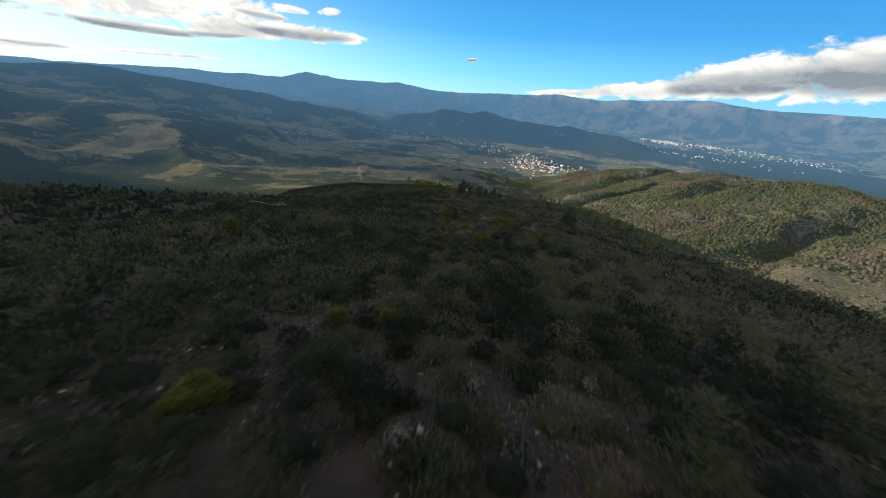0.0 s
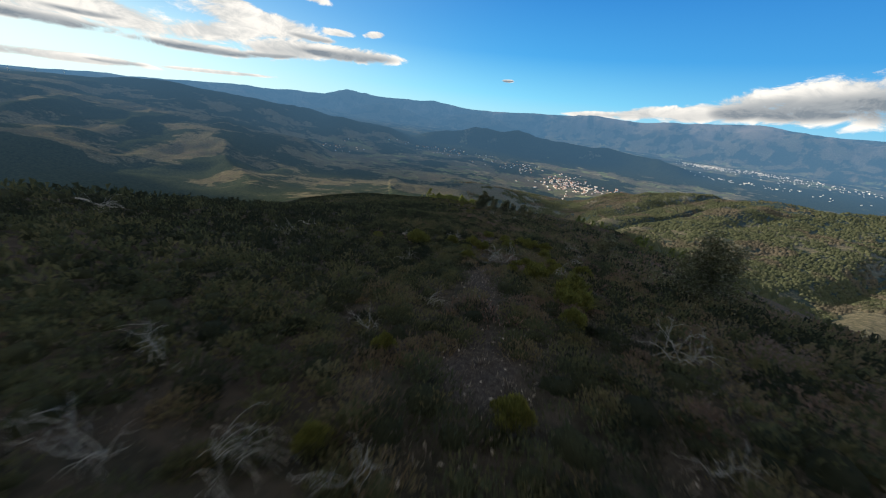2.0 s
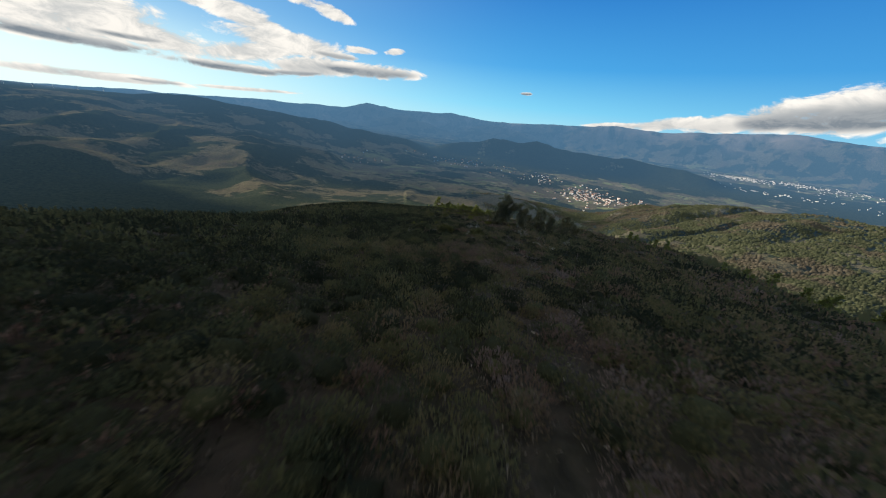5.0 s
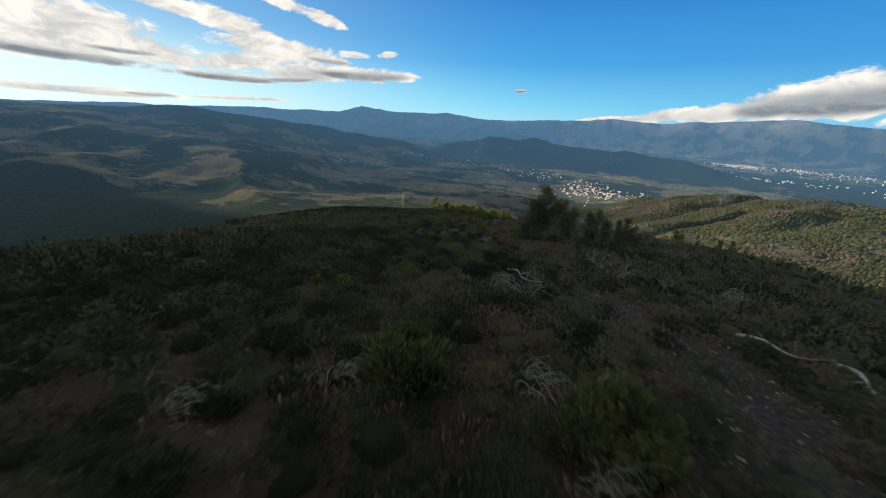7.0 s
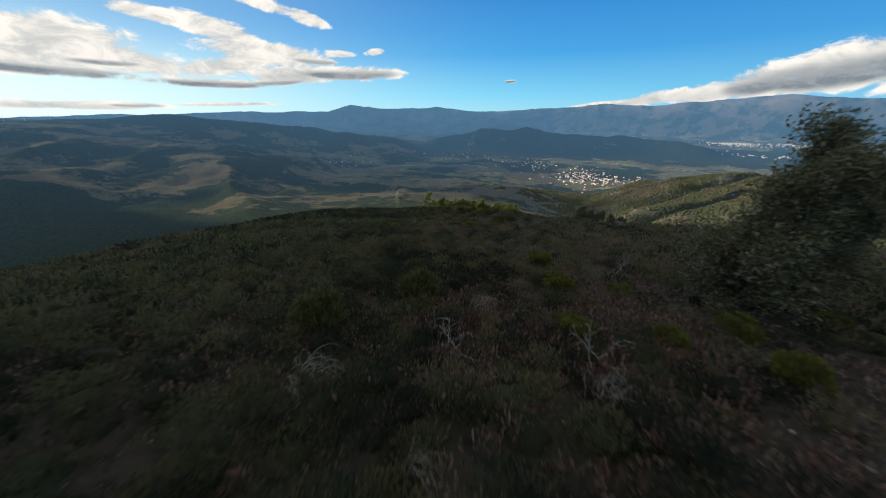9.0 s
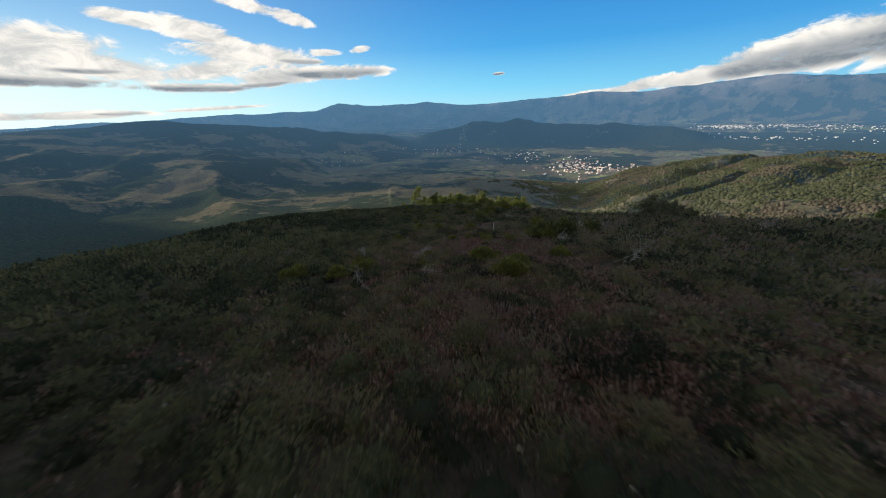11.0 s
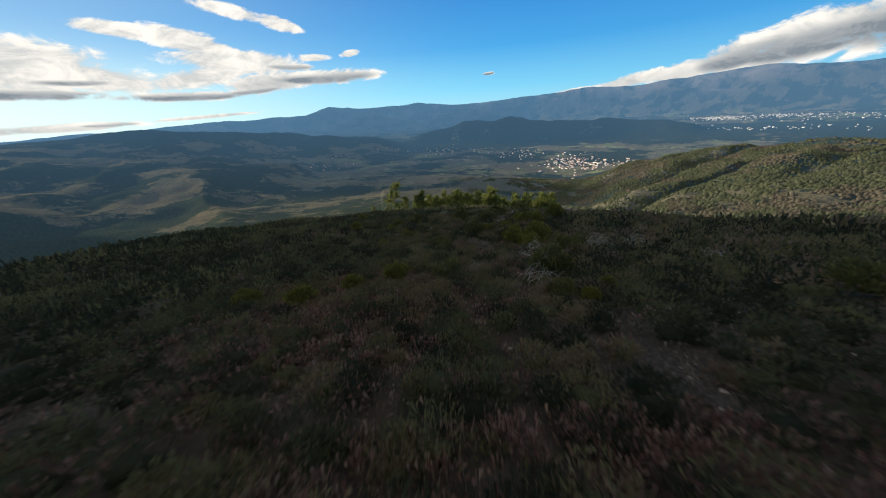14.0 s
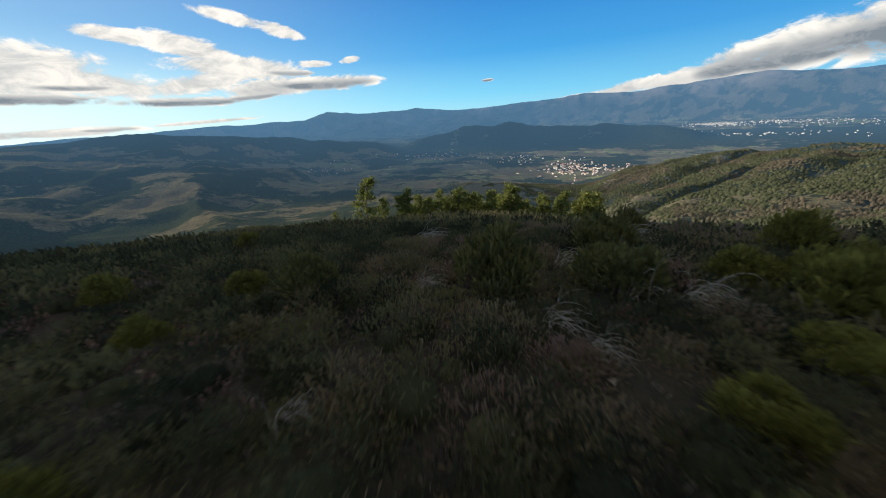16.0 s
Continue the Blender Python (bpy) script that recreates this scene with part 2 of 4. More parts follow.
def country(az, r):
    """Height over EYE of the land at a bearing (degrees) and a true distance (metres)."""
    cols = np.array([np.interp(r, R_KEYS, row) for row in LAND])
    pos = np.interp(az, AZ_KEYS, np.arange(len(AZ_KEYS)))
    i = np.clip(pos.astype(int), 0, len(AZ_KEYS) - 2)
    f = pos - i
    f = f * f * (3 - 2 * f)
    z = np.take_along_axis(cols, i[None], 0)[0] * (1 - f) + np.take_along_axis(cols, i[None] + 1, 0)[0] * f
    x, y = r * np.sin(np.radians(az)), r * np.cos(np.radians(az))
    gully = 1 - np.abs(2 * fractal(x / 420, y / 420, 71, 4) - 1) * 1.6
    plain = np.clip((z + 470) / 150, 0.12, 1)
    z = z + (gully - 0.4) * np.clip(r - 350, 0, 1500) * np.where(az < -8, 0.022, 0.045) * plain
    ravine = gullies(x, y)
    along, across = 0.4 * x - 0.92 * y, 0.92 * x + 0.4 * y
    ribs = 1 - np.abs(2 * fractal(across / 380, along / 1300, 101, 3) - 1) * 1.5
    z = z + (ribs - 0.35) * 62 * np.clip((-16 - az) / 14, 0, 1) * np.clip((r - 900) / 900, 0, 1) * np.clip((5600 - r) / 1500, 0, 1)
    for azs, els, r0, front, behind in RIDGES:
        rr0 = r0 * (1 + 0.12 * (fractal(az / 7.0, az * 0 + r0 * 0.01, 85, 2) - 0.5))
        el = np.interp(az, azs, els) + 0.3 * (fractal(az / 4.0, az * 0 + r0 * 0.013, 87, 2) - 0.5)
        top = rr0 * np.tan(np.radians(el))
        d = r - rr0
        g = np.exp(-(d / np.where(d < 0, front, behind)) ** 2)
        spur = 1 - np.abs(2 * fractal(x / (r0 * 0.15), y / (r0 * 0.15), 83, 3) - 1)
        ends = np.clip(np.minimum(az - azs[0], azs[-1] - az) / 5.0, 0, 1)
        ends = ends * ends * (3 - 2 * ends)
        rise = np.maximum(top - z, 0) * ends * (0.92 + 0.35 * (fractal(x / (r0 * 0.06), y / (r0 * 0.06), 89, 4) - 0.5))
        z = z + rise * g - (spur - 0.5) * rise * g * (1 - g) * 1.3
    z = z - np.clip(0.35 - ravine, 0, 0.35) * np.clip((r - 600) / 500, 0, 1) * 95 * np.clip((az - 22) / 8, 0, 1) * np.clip((2600 - r) / 500, 0, 1)
    elev = np.interp(az, FAR_AZ, FAR_EL) + 0.22 * (fractal(az / 1.3, az * 0 + 7.7, 93, 3) - 0.5) + 0.5 * (fractal(az / 5.0, az * 0 + 2.2, 91, 4) - 0.5)
    crest_z = 15000 * np.tan(np.radians(elev))
    rise = np.clip((r - 10200) / 4800, 0, 1)
    rise = rise * rise * (3 - 2 * rise)
    far = -500 + (crest_z + 500) * rise + 900 * (fractal(x / 1700, y / 1700, 95, 5) - 0.5) * rise * (1 - rise) * 4
    return np.where(r > 7500, np.maximum(far, z), z)


RIDGES = [  # bearings, elevations of the crest, true distance, depth before and behind it
    ([-180, -52, -46, -42, -37.5, -32, -23, -15, -8, 0], [-0.6, -0.4, -0.1, 0.25, 0.6, -0.1, -1.1, -2.3, -3.2, -6.0], 5600, 1250, 1500),
    ([-7, -4, 1.5, 8, 13.5, 20, 28, 35, 43], [-5.5, -3.9, -2.5, -1.2, -1.4, -2.2, -2.5, -3.0, -5.0], 6200, 480, 600),
    ([-60, -45, -39, -31, -21, -17.6, -13], [-5.0, -5.2, -4.6, -5.1, -6.0, -8.0, -11.0], 3100, 700, 500),
    ([-8, 6, 10, 16, 26], [-13.5, -11.5, -11.2, -12.0, -14.5], 1700, 500, 300),
    ([25, 31, 38, 46, 54, 61, 100], [-12.5, -9.4, -7.6, -6.5, -5.9, -5.7, -5.0], 1900, 800, 400),
]


def wooded(az, r):
    """How thick the dark woods stand on the land, 0 to 1, with shade painted into some slopes."""
    x, y = r * np.sin(np.radians(az)), r * np.cos(np.radians(az))
    base = 1.6 * fractal(x / 260, y / 260, 171, 4) - 0.45
    # left valley: the cloud shadow's outline painted in with the dark woods colour
    left = np.clip((-30 - az) / 8, 0, 1) * np.clip((np.interp(az, [-80, -54, -44, -34], [2300, 2000, 1600, 1150]) - r) / 200, 0, 1)
    # far ridges: woods, and shade put into the same dark colour
    ridge = 0.55 * np.clip((r - 4600) / 600, 0, 1) * np.clip((7600 - r) / 800, 0, 1)
    ravine = gullies(x, y)
    spur = (0.12 + 1.2 * np.clip(0.14 - ravine, 0, 0.14) / 0.14) * np.clip((az - 22) / 8, 0, 1) * np.clip((2600 - r) / 300, 0, 1)
    # left hills darkened, their shaded faces painted in as woods
    hills = 0.12 * np.clip((-14 - az) / 8, 0, 1) * np.clip((r - 900) / 300, 0, 1) * np.clip((4800 - r) / 500, 0, 1)
    return np.clip(np.maximum(base, 0) + left + ridge + spur + hills, 0, 1)


def land_point(az, r, lift=0.0):
    """World place of the land at a bearing and a true distance."""
    az, r = np.asarray(az, float), np.asarray(r, float)
    k = squeeze(r) / r
    z = (country(az, r) + lift) * k
    return np.stack([EYE[0] + r * k * np.sin(np.radians(az)), EYE[1] + r * k * np.cos(np.radians(az)), EYE[2] + z], -1)


def sheet(verts, rows, cols):
    """Faces of a grid of rows x cols vertices."""
    i = np.arange(rows * cols).reshape(rows, cols)
    return np.stack([i[:-1, :-1], i[:-1, 1:], i[1:, 1:], i[1:, :-1]], -1).reshape(-1, 4)


def mesh_of(name, verts, faces, materials, slots=None, smooth=True):
    """A mesh from arrays of vertices and of faces that all have as many corners."""
    verts, faces = np.asarray(verts, np.float32).reshape(-1, 3), np.asarray(faces, np.int32)
    me = bpy.data.meshes.new(name)
    n, k = faces.shape
    me.vertices.add(len(verts))
    me.vertices.foreach_set("co", verts.ravel())
    me.loops.add(n * k)
    me.loops.foreach_set("vertex_index", faces.ravel())
    me.polygons.add(n)
    me.polygons.foreach_set("loop_start", np.arange(0, n * k, k, dtype=np.int32))
    me.polygons.foreach_set("loop_total", np.full(n, k, np.int32))
    for m in materials:
        me.materials.append(m)
    if slots is not None:
        me.polygons.foreach_set("material_index", np.asarray(slots, np.int32))
    me.polygons.foreach_set("use_smooth", np.full(n, smooth, bool))
    me.update(calc_edges=True)
    return me

# ---- materials ----
def material(name):
    m = bpy.data.materials.new(name)
    m.use_nodes = True
    return m, Nodes(m.node_tree)


def finish(n, color, rough=0.9, bump=None, strength=0.4, distance=0.05, spec=0.3, translucent=0.0, emit=None):
    b = n.add("ShaderNodeBsdfPrincipled")
    n.put(b.inputs["Base Color"], color)
    n.put(b.inputs["Roughness"], rough)
    b.inputs["Specular IOR Level"].default_value = spec
    if bump is not None:
        k = n.add("ShaderNodeBump")
        k.inputs["Strength"].default_value, k.inputs["Distance"].default_value = strength, distance
        n.put(k.inputs["Height"], bump)
        n.put(b.inputs["Normal"], k.outputs[0])
    top = b.outputs[0]
    if translucent:
        t = n.add("ShaderNodeBsdfTranslucent")
        n.put(t.inputs[0], color)
        mix = n.add("ShaderNodeMixShader")
        mix.inputs[0].default_value = translucent
        n.put(mix.inputs[1], top)
        n.put(mix.inputs[2], t.outputs[0])
        top = mix.outputs[0]
    if emit is not None:
        e = n.add("ShaderNodeEmission")
        n.put(e.inputs[0], emit[0])
        n.put(e.inputs[1], emit[1])
        add = n.add("ShaderNodeAddShader")
        n.put(add.inputs[0], top)
        n.put(add.inputs[1], e.outputs[0])
        top = add.outputs[0]
    o = n.add("ShaderNodeOutputMaterial")
    n.put(o.inputs[0], top)


def place(n):
    return n.add("ShaderNodeNewGeometry").outputs["Position"]


def island(n):
    return n.add("ShaderNodeNewGeometry").outputs["Random Per Island"]


def soil_material():
    m, n = material("heath_soil")
    p = place(n)
    fine, mid, wide = n.noise(p, 9.0, 6.0, 0.7), n.noise(p, 1.6, 5.0, 0.6, 0.4), n.noise(p, 0.16, 3.0)
    grit = n.noise(p, 34.0, 4.0, 0.75)
    litter = n.ramp(mid, (0.30, (0.022, 0.020, 0.017)), (0.46, (0.048, 0.045, 0.033)), (0.6, (0.076, 0.063, 0.050)), (0.75, (0.046, 0.047, 0.033)))
    litter = n.mix(n.math("MULTIPLY", n.step(wide, 0.45, 0.65), 0.5), litter, (0.082, 0.058, 0.054))
    earth = n.ramp(n.math("ADD", n.math("MULTIPLY", fine, 0.5), n.math("MULTIPLY", grit, 0.5)), (0.36, (0.022, 0.019, 0.018)), (0.48, (0.056, 0.047, 0.042)), (0.56, (0.092, 0.078, 0.069)), (0.66, (0.22, 0.195, 0.17)))
    a = n.add("ShaderNodeAttribute")
    a.attribute_name = "bare"
    mask = n.step(n.math("ADD", a.outputs["Fac"], n.math("MULTIPLY", n.math("SUBTRACT", mid, 0.5), 1.2)), 0.3, 0.75)
    finish(n, n.mix(mask, litter, earth), 0.95, n.math("ADD", n.math("ADD", fine, grit), mid), 0.9, 0.09, 0.1)
    return m


def sprig_material(name, stops, translucent=0.15, tint=None):
    m, n = material(name)
    c = n.ramp(island(n), *stops)
    wide = n.noise(place(n), 0.35, 3.0, 0.6)
    c = n.mix(n.step(wide, 0.42, 0.62), c, tint or (0.07, 0.06, 0.035), "MIX") if tint else c
    shade = n.math("ADD", 0.65, n.math("MULTIPLY", n.noise(place(n), 1.3, 2.0), 0.7))
    v = n.add("ShaderNodeHueSaturation")
    n.put(v.inputs["Value"], shade)
    n.put(v.inputs["Color"], c)
    finish(n, v.outputs[0], 0.75, spec=0.2, translucent=translucent)
    return m


def woods_material():
    """Far crowns: mixed greens, with brown leafless stands among the pines."""
    m, n = material("woodland_crowns")
    green = n.ramp(island(n), (0.0, (0.042, 0.050, 0.027)), (0.6, (0.056, 0.064, 0.034)), (1.0, (0.074, 0.078, 0.044)))
    brown = n.ramp(island(n), (0.0, (0.060, 0.054, 0.038)), (1.0, (0.094, 0.080, 0.058)))
    stand = n.noise(place(n), 0.0065, 4.0, 0.6, 0.5)
    finish(n, n.mix(n.step(stand, 0.5, 0.6), green, brown), 0.9, spec=0.1)
    return m


def wood_material(name, dark, light, scale=14.0):
    m, n = material(name)
    p = place(n)
    grain = n.noise(p, scale, 6.0, 0.7, 1.0)
    finish(n, n.ramp(grain, (0.35, dark), (0.7, light)), 0.85, grain, 0.5, 0.01)
    return m


def far_material():
    """Woods, scrub and fields of the country round the ridge, with blue air haze painted into its far parts."""
    m, n = material("far_country")
    p = place(n)
    km = n.add("ShaderNodeAttribute")
    km.attribute_name = "true_distance"
    coarse = n.noise(p, 0.0035, 6.0, 0.6, 0.5)
    clump = n.noise(p, 0.022, 6.0, 0.7, 0.4)
    speck = n.noise(p, 0.13, 4.0, 0.75)
    woods = n.ramp(speck, (0.35, (0.012, 0.017, 0.010)), (0.7, (0.040, 0.046, 0.025)))
    scrub = n.ramp(speck, (0.32, (0.042, 0.040, 0.024)), (0.5, (0.090, 0.080, 0.048)), (0.68, (0.150, 0.128, 0.082)))
    heathy = n.ramp(clump, (0.35, (0.055, 0.058, 0.025)), (0.6, (0.080, 0.054, 0.038)))
    scrub = n.mix(n.step(coarse, 0.42, 0.6), scrub, n.mix(0.5, scrub, heathy))
    plots = n.add("ShaderNodeTexVoronoi")
    n.put(plots.inputs["Vector"], p)
    plots.inputs["Scale"].default_value, plots.inputs["Randomness"].default_value = 0.011, 0.9
    tint = n.add("ShaderNodeSeparateXYZ")
    n.put(tint.inputs[0], plots.outputs["Color"])
    field = n.ramp(tint.outputs[0], (0.0, (0.10, 0.13, 0.045)), (0.3, (0.17, 0.13, 0.075)), (0.5, (0.12, 0.16, 0.05)), (0.7, (0.24, 0.19, 0.115)), (0.85, (0.085, 0.10, 0.04)), (1.0, (0.20, 0.21, 0.085)))
    field = n.mix(n.step(clump, 0.4, 0.66), field, (0.08, 0.072, 0.038))
    # real woods and painted shade share this mask
    wood_shade = n.add("ShaderNodeAttribute")
    wood_shade.attribute_name = "wooded"
    dense = n.math("ADD", wood_shade.outputs["Fac"], n.math("MULTIPLY", n.math("SUBTRACT", n.math("ADD", n.math("MULTIPLY", coarse, 0.4), n.math("MULTIPLY", clump, 0.6)), 0.5), 2.2))
    cover = n.step(dense, 0.3, 0.5)
    vale = n.add("ShaderNodeAttribute")
    vale.attribute_name = "vale"
    patch = n.math("MULTIPLY", n.step(tint.outputs[1], 0.35, 0.45), n.step(n.noise(p, 0.006, 4.0, 0.6, 0.6), 0.42, 0.52))
    c = n.mix(n.math("MULTIPLY", vale.outputs["Fac"], n.math("MULTIPLY", patch, 0.9)), scrub, field)
    c = n.mix(cover, c, woods)
    rock = n.math("MULTIPLY", n.step(km.outputs["Fac"], 11.5, 14.0), n.step(n.noise(p, 0.0032, 5.0, 0.65, 0.4), 0.46, 0.62))
    c = n.mix(n.math("MULTIPLY", rock, 0.8), c, (0.30, 0.235, 0.19))
    # distance haze painted in: base colour fades and blue emission grows
    haze = n.math("SUBTRACT", 1.0, n.math("POWER", 2.718, n.math("MULTIPLY", n.math("POWER", n.math("DIVIDE", km.outputs["Fac"], 11.5), 1.2), -1.0)))
    thin = n.math("SUBTRACT", 1.0, haze)
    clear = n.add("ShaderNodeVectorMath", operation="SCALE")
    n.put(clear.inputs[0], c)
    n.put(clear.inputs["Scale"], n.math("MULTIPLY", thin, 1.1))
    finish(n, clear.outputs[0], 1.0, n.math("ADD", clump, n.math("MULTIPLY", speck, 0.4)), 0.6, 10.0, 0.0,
           emit=((0.058, 0.135, 0.228), n.math("MULTIPLY", haze, 0.98)))
    return m


def plain_material(name, color, rough=0.8, vary=0.25, scale=3.0):
    m, n = material(name)
    k = n.noise(place(n), scale, 4.0, 0.6)
    dark = tuple(c * (1 - vary) for c in color)
    finish(n, n.ramp(k, (0.35, dark), (0.65, tuple(min(c * (1 + vary), 0.9) for c in color))), rough, k, 0.2, 0.02)
    return m


SOIL = soil_material()
FAR = far_material()


def heath_material():
    m, n = material("heather_sprigs")
    a = n.add("ShaderNodeAttribute")
    a.attribute_name = "tone"
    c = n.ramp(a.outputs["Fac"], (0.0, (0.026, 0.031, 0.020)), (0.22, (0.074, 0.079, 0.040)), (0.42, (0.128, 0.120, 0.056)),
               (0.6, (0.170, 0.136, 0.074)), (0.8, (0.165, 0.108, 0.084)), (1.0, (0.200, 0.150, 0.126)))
    fine = n.noise(place(n), 26.0, 3.0, 0.7)
    v = n.add("ShaderNodeHueSaturation")
    n.put(v.inputs["Value"], n.math("ADD", 0.6, n.math("MULTIPLY", fine, 0.9)))
    n.put(v.inputs["Color"], c)
    finish(n, v.outputs[0], 0.85, fine, 0.8, 0.04, 0.1, translucent=0.42)
    return m


HEATH = heath_material()
FERN = sprig_material("dry_bracken", [(0.0, (0.092, 0.050, 0.042)), (0.5, (0.175, 0.100, 0.078)), (1.0, (0.28, 0.195, 0.155))])
STRAW = sprig_material("withered_grass", [(0.0, (0.062, 0.050, 0.040)), (0.6, (0.120, 0.098, 0.078)), (1.0, (0.23, 0.195, 0.155))])
BROOM = sprig_material("broom_shoots", [(0.0, (0.085, 0.086, 0.020)), (0.6, (0.150, 0.144, 0.030)), (1.0, (0.22, 0.20, 0.05))], 0.25)
DULL = sprig_material("tall_heath_shoots", [(0.0, (0.06, 0.066, 0.022)), (0.6, (0.115, 0.115, 0.036)), (1.0, (0.18, 0.16, 0.06))], 0.2)
LEAF = sprig_material("evergreen_leaves", [(0.0, (0.080, 0.078, 0.036)), (0.6, (0.155, 0.146, 0.072)), (1.0, (0.28, 0.255, 0.17))], 0.35)
NEEDLE = sprig_material("pine_needles", [(0.0, (0.08, 0.10, 0.022)), (0.6, (0.15, 0.175, 0.04)), (1.0, (0.22, 0.22, 0.07))], 0.35)
WOODS = woods_material()
BARK = wood_material("grey_bark", (0.06, 0.05, 0.04), (0.17, 0.14, 0.11))
DEAD = wood_material("bleached_wood", (0.18, 0.165, 0.14), (0.44, 0.41, 0.36), 22.0)
STONE = plain_material("pale_stone", (0.30, 0.26, 0.22), 0.9, 0.35, 8.0)
WALLW = plain_material("white_render", (0.8, 0.78, 0.74), 0.8, 0.08, 0.2)
WALLF = plain_material("dull_render", (0.78, 0.75, 0.7), 0.9, 0.08, 0.1)
TILE = plain_material("clay_tiles", (0.36, 0.17, 0.10), 0.85, 0.25, 0.6)
EARTH = plain_material("pale_earth", (0.30, 0.24, 0.17), 0.95, 0.2, 0.3)
CONCRETE = plain_material("weathered_concrete", (0.50, 0.48, 0.43), 0.85, 0.2, 12.0)
STEEL = plain_material("galvanised_steel", (0.40, 0.42, 0.44), 0.5, 0.1, 1.0)
CLOUD = plain_material("cloud_grey", (0.8, 0.8, 0.8), 1.0, 0.05, 0.01)

# ---- ground ----
def spread(start, step, grow, stop):
    out = [start]
    while out[-1] < stop:
        out.append(out[-1] + step)
        step *= grow
    return out


def build_ground():
    ys = np.concatenate([[-160, -110, -75, -50, -35, -25, -18], np.arange(-13, 226, 0.45), spread(226, 0.5, 1.035, 420)])
    side = np.array(spread(12.0, 0.4, 1.065, 330))
    us = np.concatenate([-side[::-1], np.arange(-11.7, 11.9, 0.4), side])
    yy, uu = np.meshgrid(ys, us, indexing="ij")
    cx, _ = crest(np.clip(yy, -60, 300))
    xx = cx + uu
    fine = np.clip(1.4 - np.abs(uu) / 60, 0, 1)
    zz = ground_z(xx, yy)
    zz = zz * fine + base_z(xx, yy) * (1 - fine)
    verts = np.stack([xx, yy, zz], -1).reshape(-1, 3)
    faces = sheet(verts, len(ys), len(us))
    me = mesh_of("ground", verts, faces, [SOIL])
    a = me.attributes.new("bare", "FLOAT", "POINT")
    a.data.foreach_set("value", bare(xx, yy).astype(np.float32).ravel())
    return tagged(new("ground", me), "stony heath-covered ridge sloping down to a valley", "ground", kind="structure")


def build_country():
    azs = np.concatenate([np.arange(-78, -62, 1.0), np.arange(-62, 62, 0.25), np.arange(62, 78.1, 1.0), np.arange(81, 279, 3.0), [282.0]])
    rs = np.array(spread(285, 5.0, 1.02, 17500))
    aa, rr = np.meshgrid(azs, rs, indexing="ij")
    signed = np.where(aa > 180, aa - 360, aa)
    verts = land_point(signed, rr)
    x, y = verts[..., 0], verts[..., 1]
    near = rr < 500
    verts[..., 2] = np.where(near, base_z(x, y) - 1.2 * np.clip((460 - rr) / 100, 0, 1), verts[..., 2])
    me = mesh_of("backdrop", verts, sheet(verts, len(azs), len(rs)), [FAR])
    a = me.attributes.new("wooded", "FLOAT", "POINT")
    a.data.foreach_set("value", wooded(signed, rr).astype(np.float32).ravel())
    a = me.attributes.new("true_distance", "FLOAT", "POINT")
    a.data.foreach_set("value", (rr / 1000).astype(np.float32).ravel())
    a = me.attributes.new("vale", "FLOAT", "POINT")
    a.data.foreach_set("value", np.clip((-country(signed, rr) - 370) / 100, 0, 1).astype(np.float32).ravel())
    return tagged(new("backdrop", me),
                  "wide hazy valley with wooded hills and distant mountains", "landscape", kind="structure")


ground = build_ground()
backdrop = build_country()

# ---- tufts and leaves: thin blades gathered into one mesh ----
def leaflets(base, way, length, width):
    """Single pointed leaflets (one triangle each) from base points along way."""
    k = len(base)
    way = way / np.linalg.norm(way, axis=1, keepdims=True)
    side = np.cross(way, rng.normal(size=(k, 3)))
    side /= np.linalg.norm(side, axis=1, keepdims=True) + 1e-9
    tip = base + way * length[:, None]
    verts = np.stack([base, tip - side * (width * 0.5)[:, None], tip + side * (width * 0.5)[:, None] + way * (length * 0.25)[:, None]], 1)
    return verts.reshape(-1, 3), np.arange(k * 3).reshape(-1, 3)


def domes(cx, cy, cz, radius, height, per):
    """Points and outward ways over domed bushes, per of them on each."""
    k = len(cx)
    a = rng.uniform(0, 2 * math.pi, (k, per))
    q = np.sqrt(rng.uniform(0, 1, (k, per)))
    up = np.sqrt(np.maximum(1 - q * q, 0))
    rim = 0.8 + 0.35 * rng.uniform(0, 1, (k, per))
    px = cx[:, None] + radius[:, None] * q * np.cos(a) * rim
    py = cy[:, None] + radius[:, None] * q * np.sin(a) * rim
    pz = cz[:, None] + height[:, None] * (up * rim - 0.25)
    way = np.stack([np.cos(a) * q * 0.8, np.sin(a) * q * 0.8, up * 0.9 + 0.45], -1) + rng.normal(size=(k, per, 3)) * 0.22
    return np.stack([px, py, pz], -1).reshape(-1, 3), way.reshape(-1, 3)


def scatter(count, half, y0, y1, inner=0.0):
    y = rng.uniform(y0, y1, count)
    u = rng.uniform(inner, half, count) * rng.choice([-1.0, 1.0], count)
    cx, _ = crest(y)
    return cx + u, y


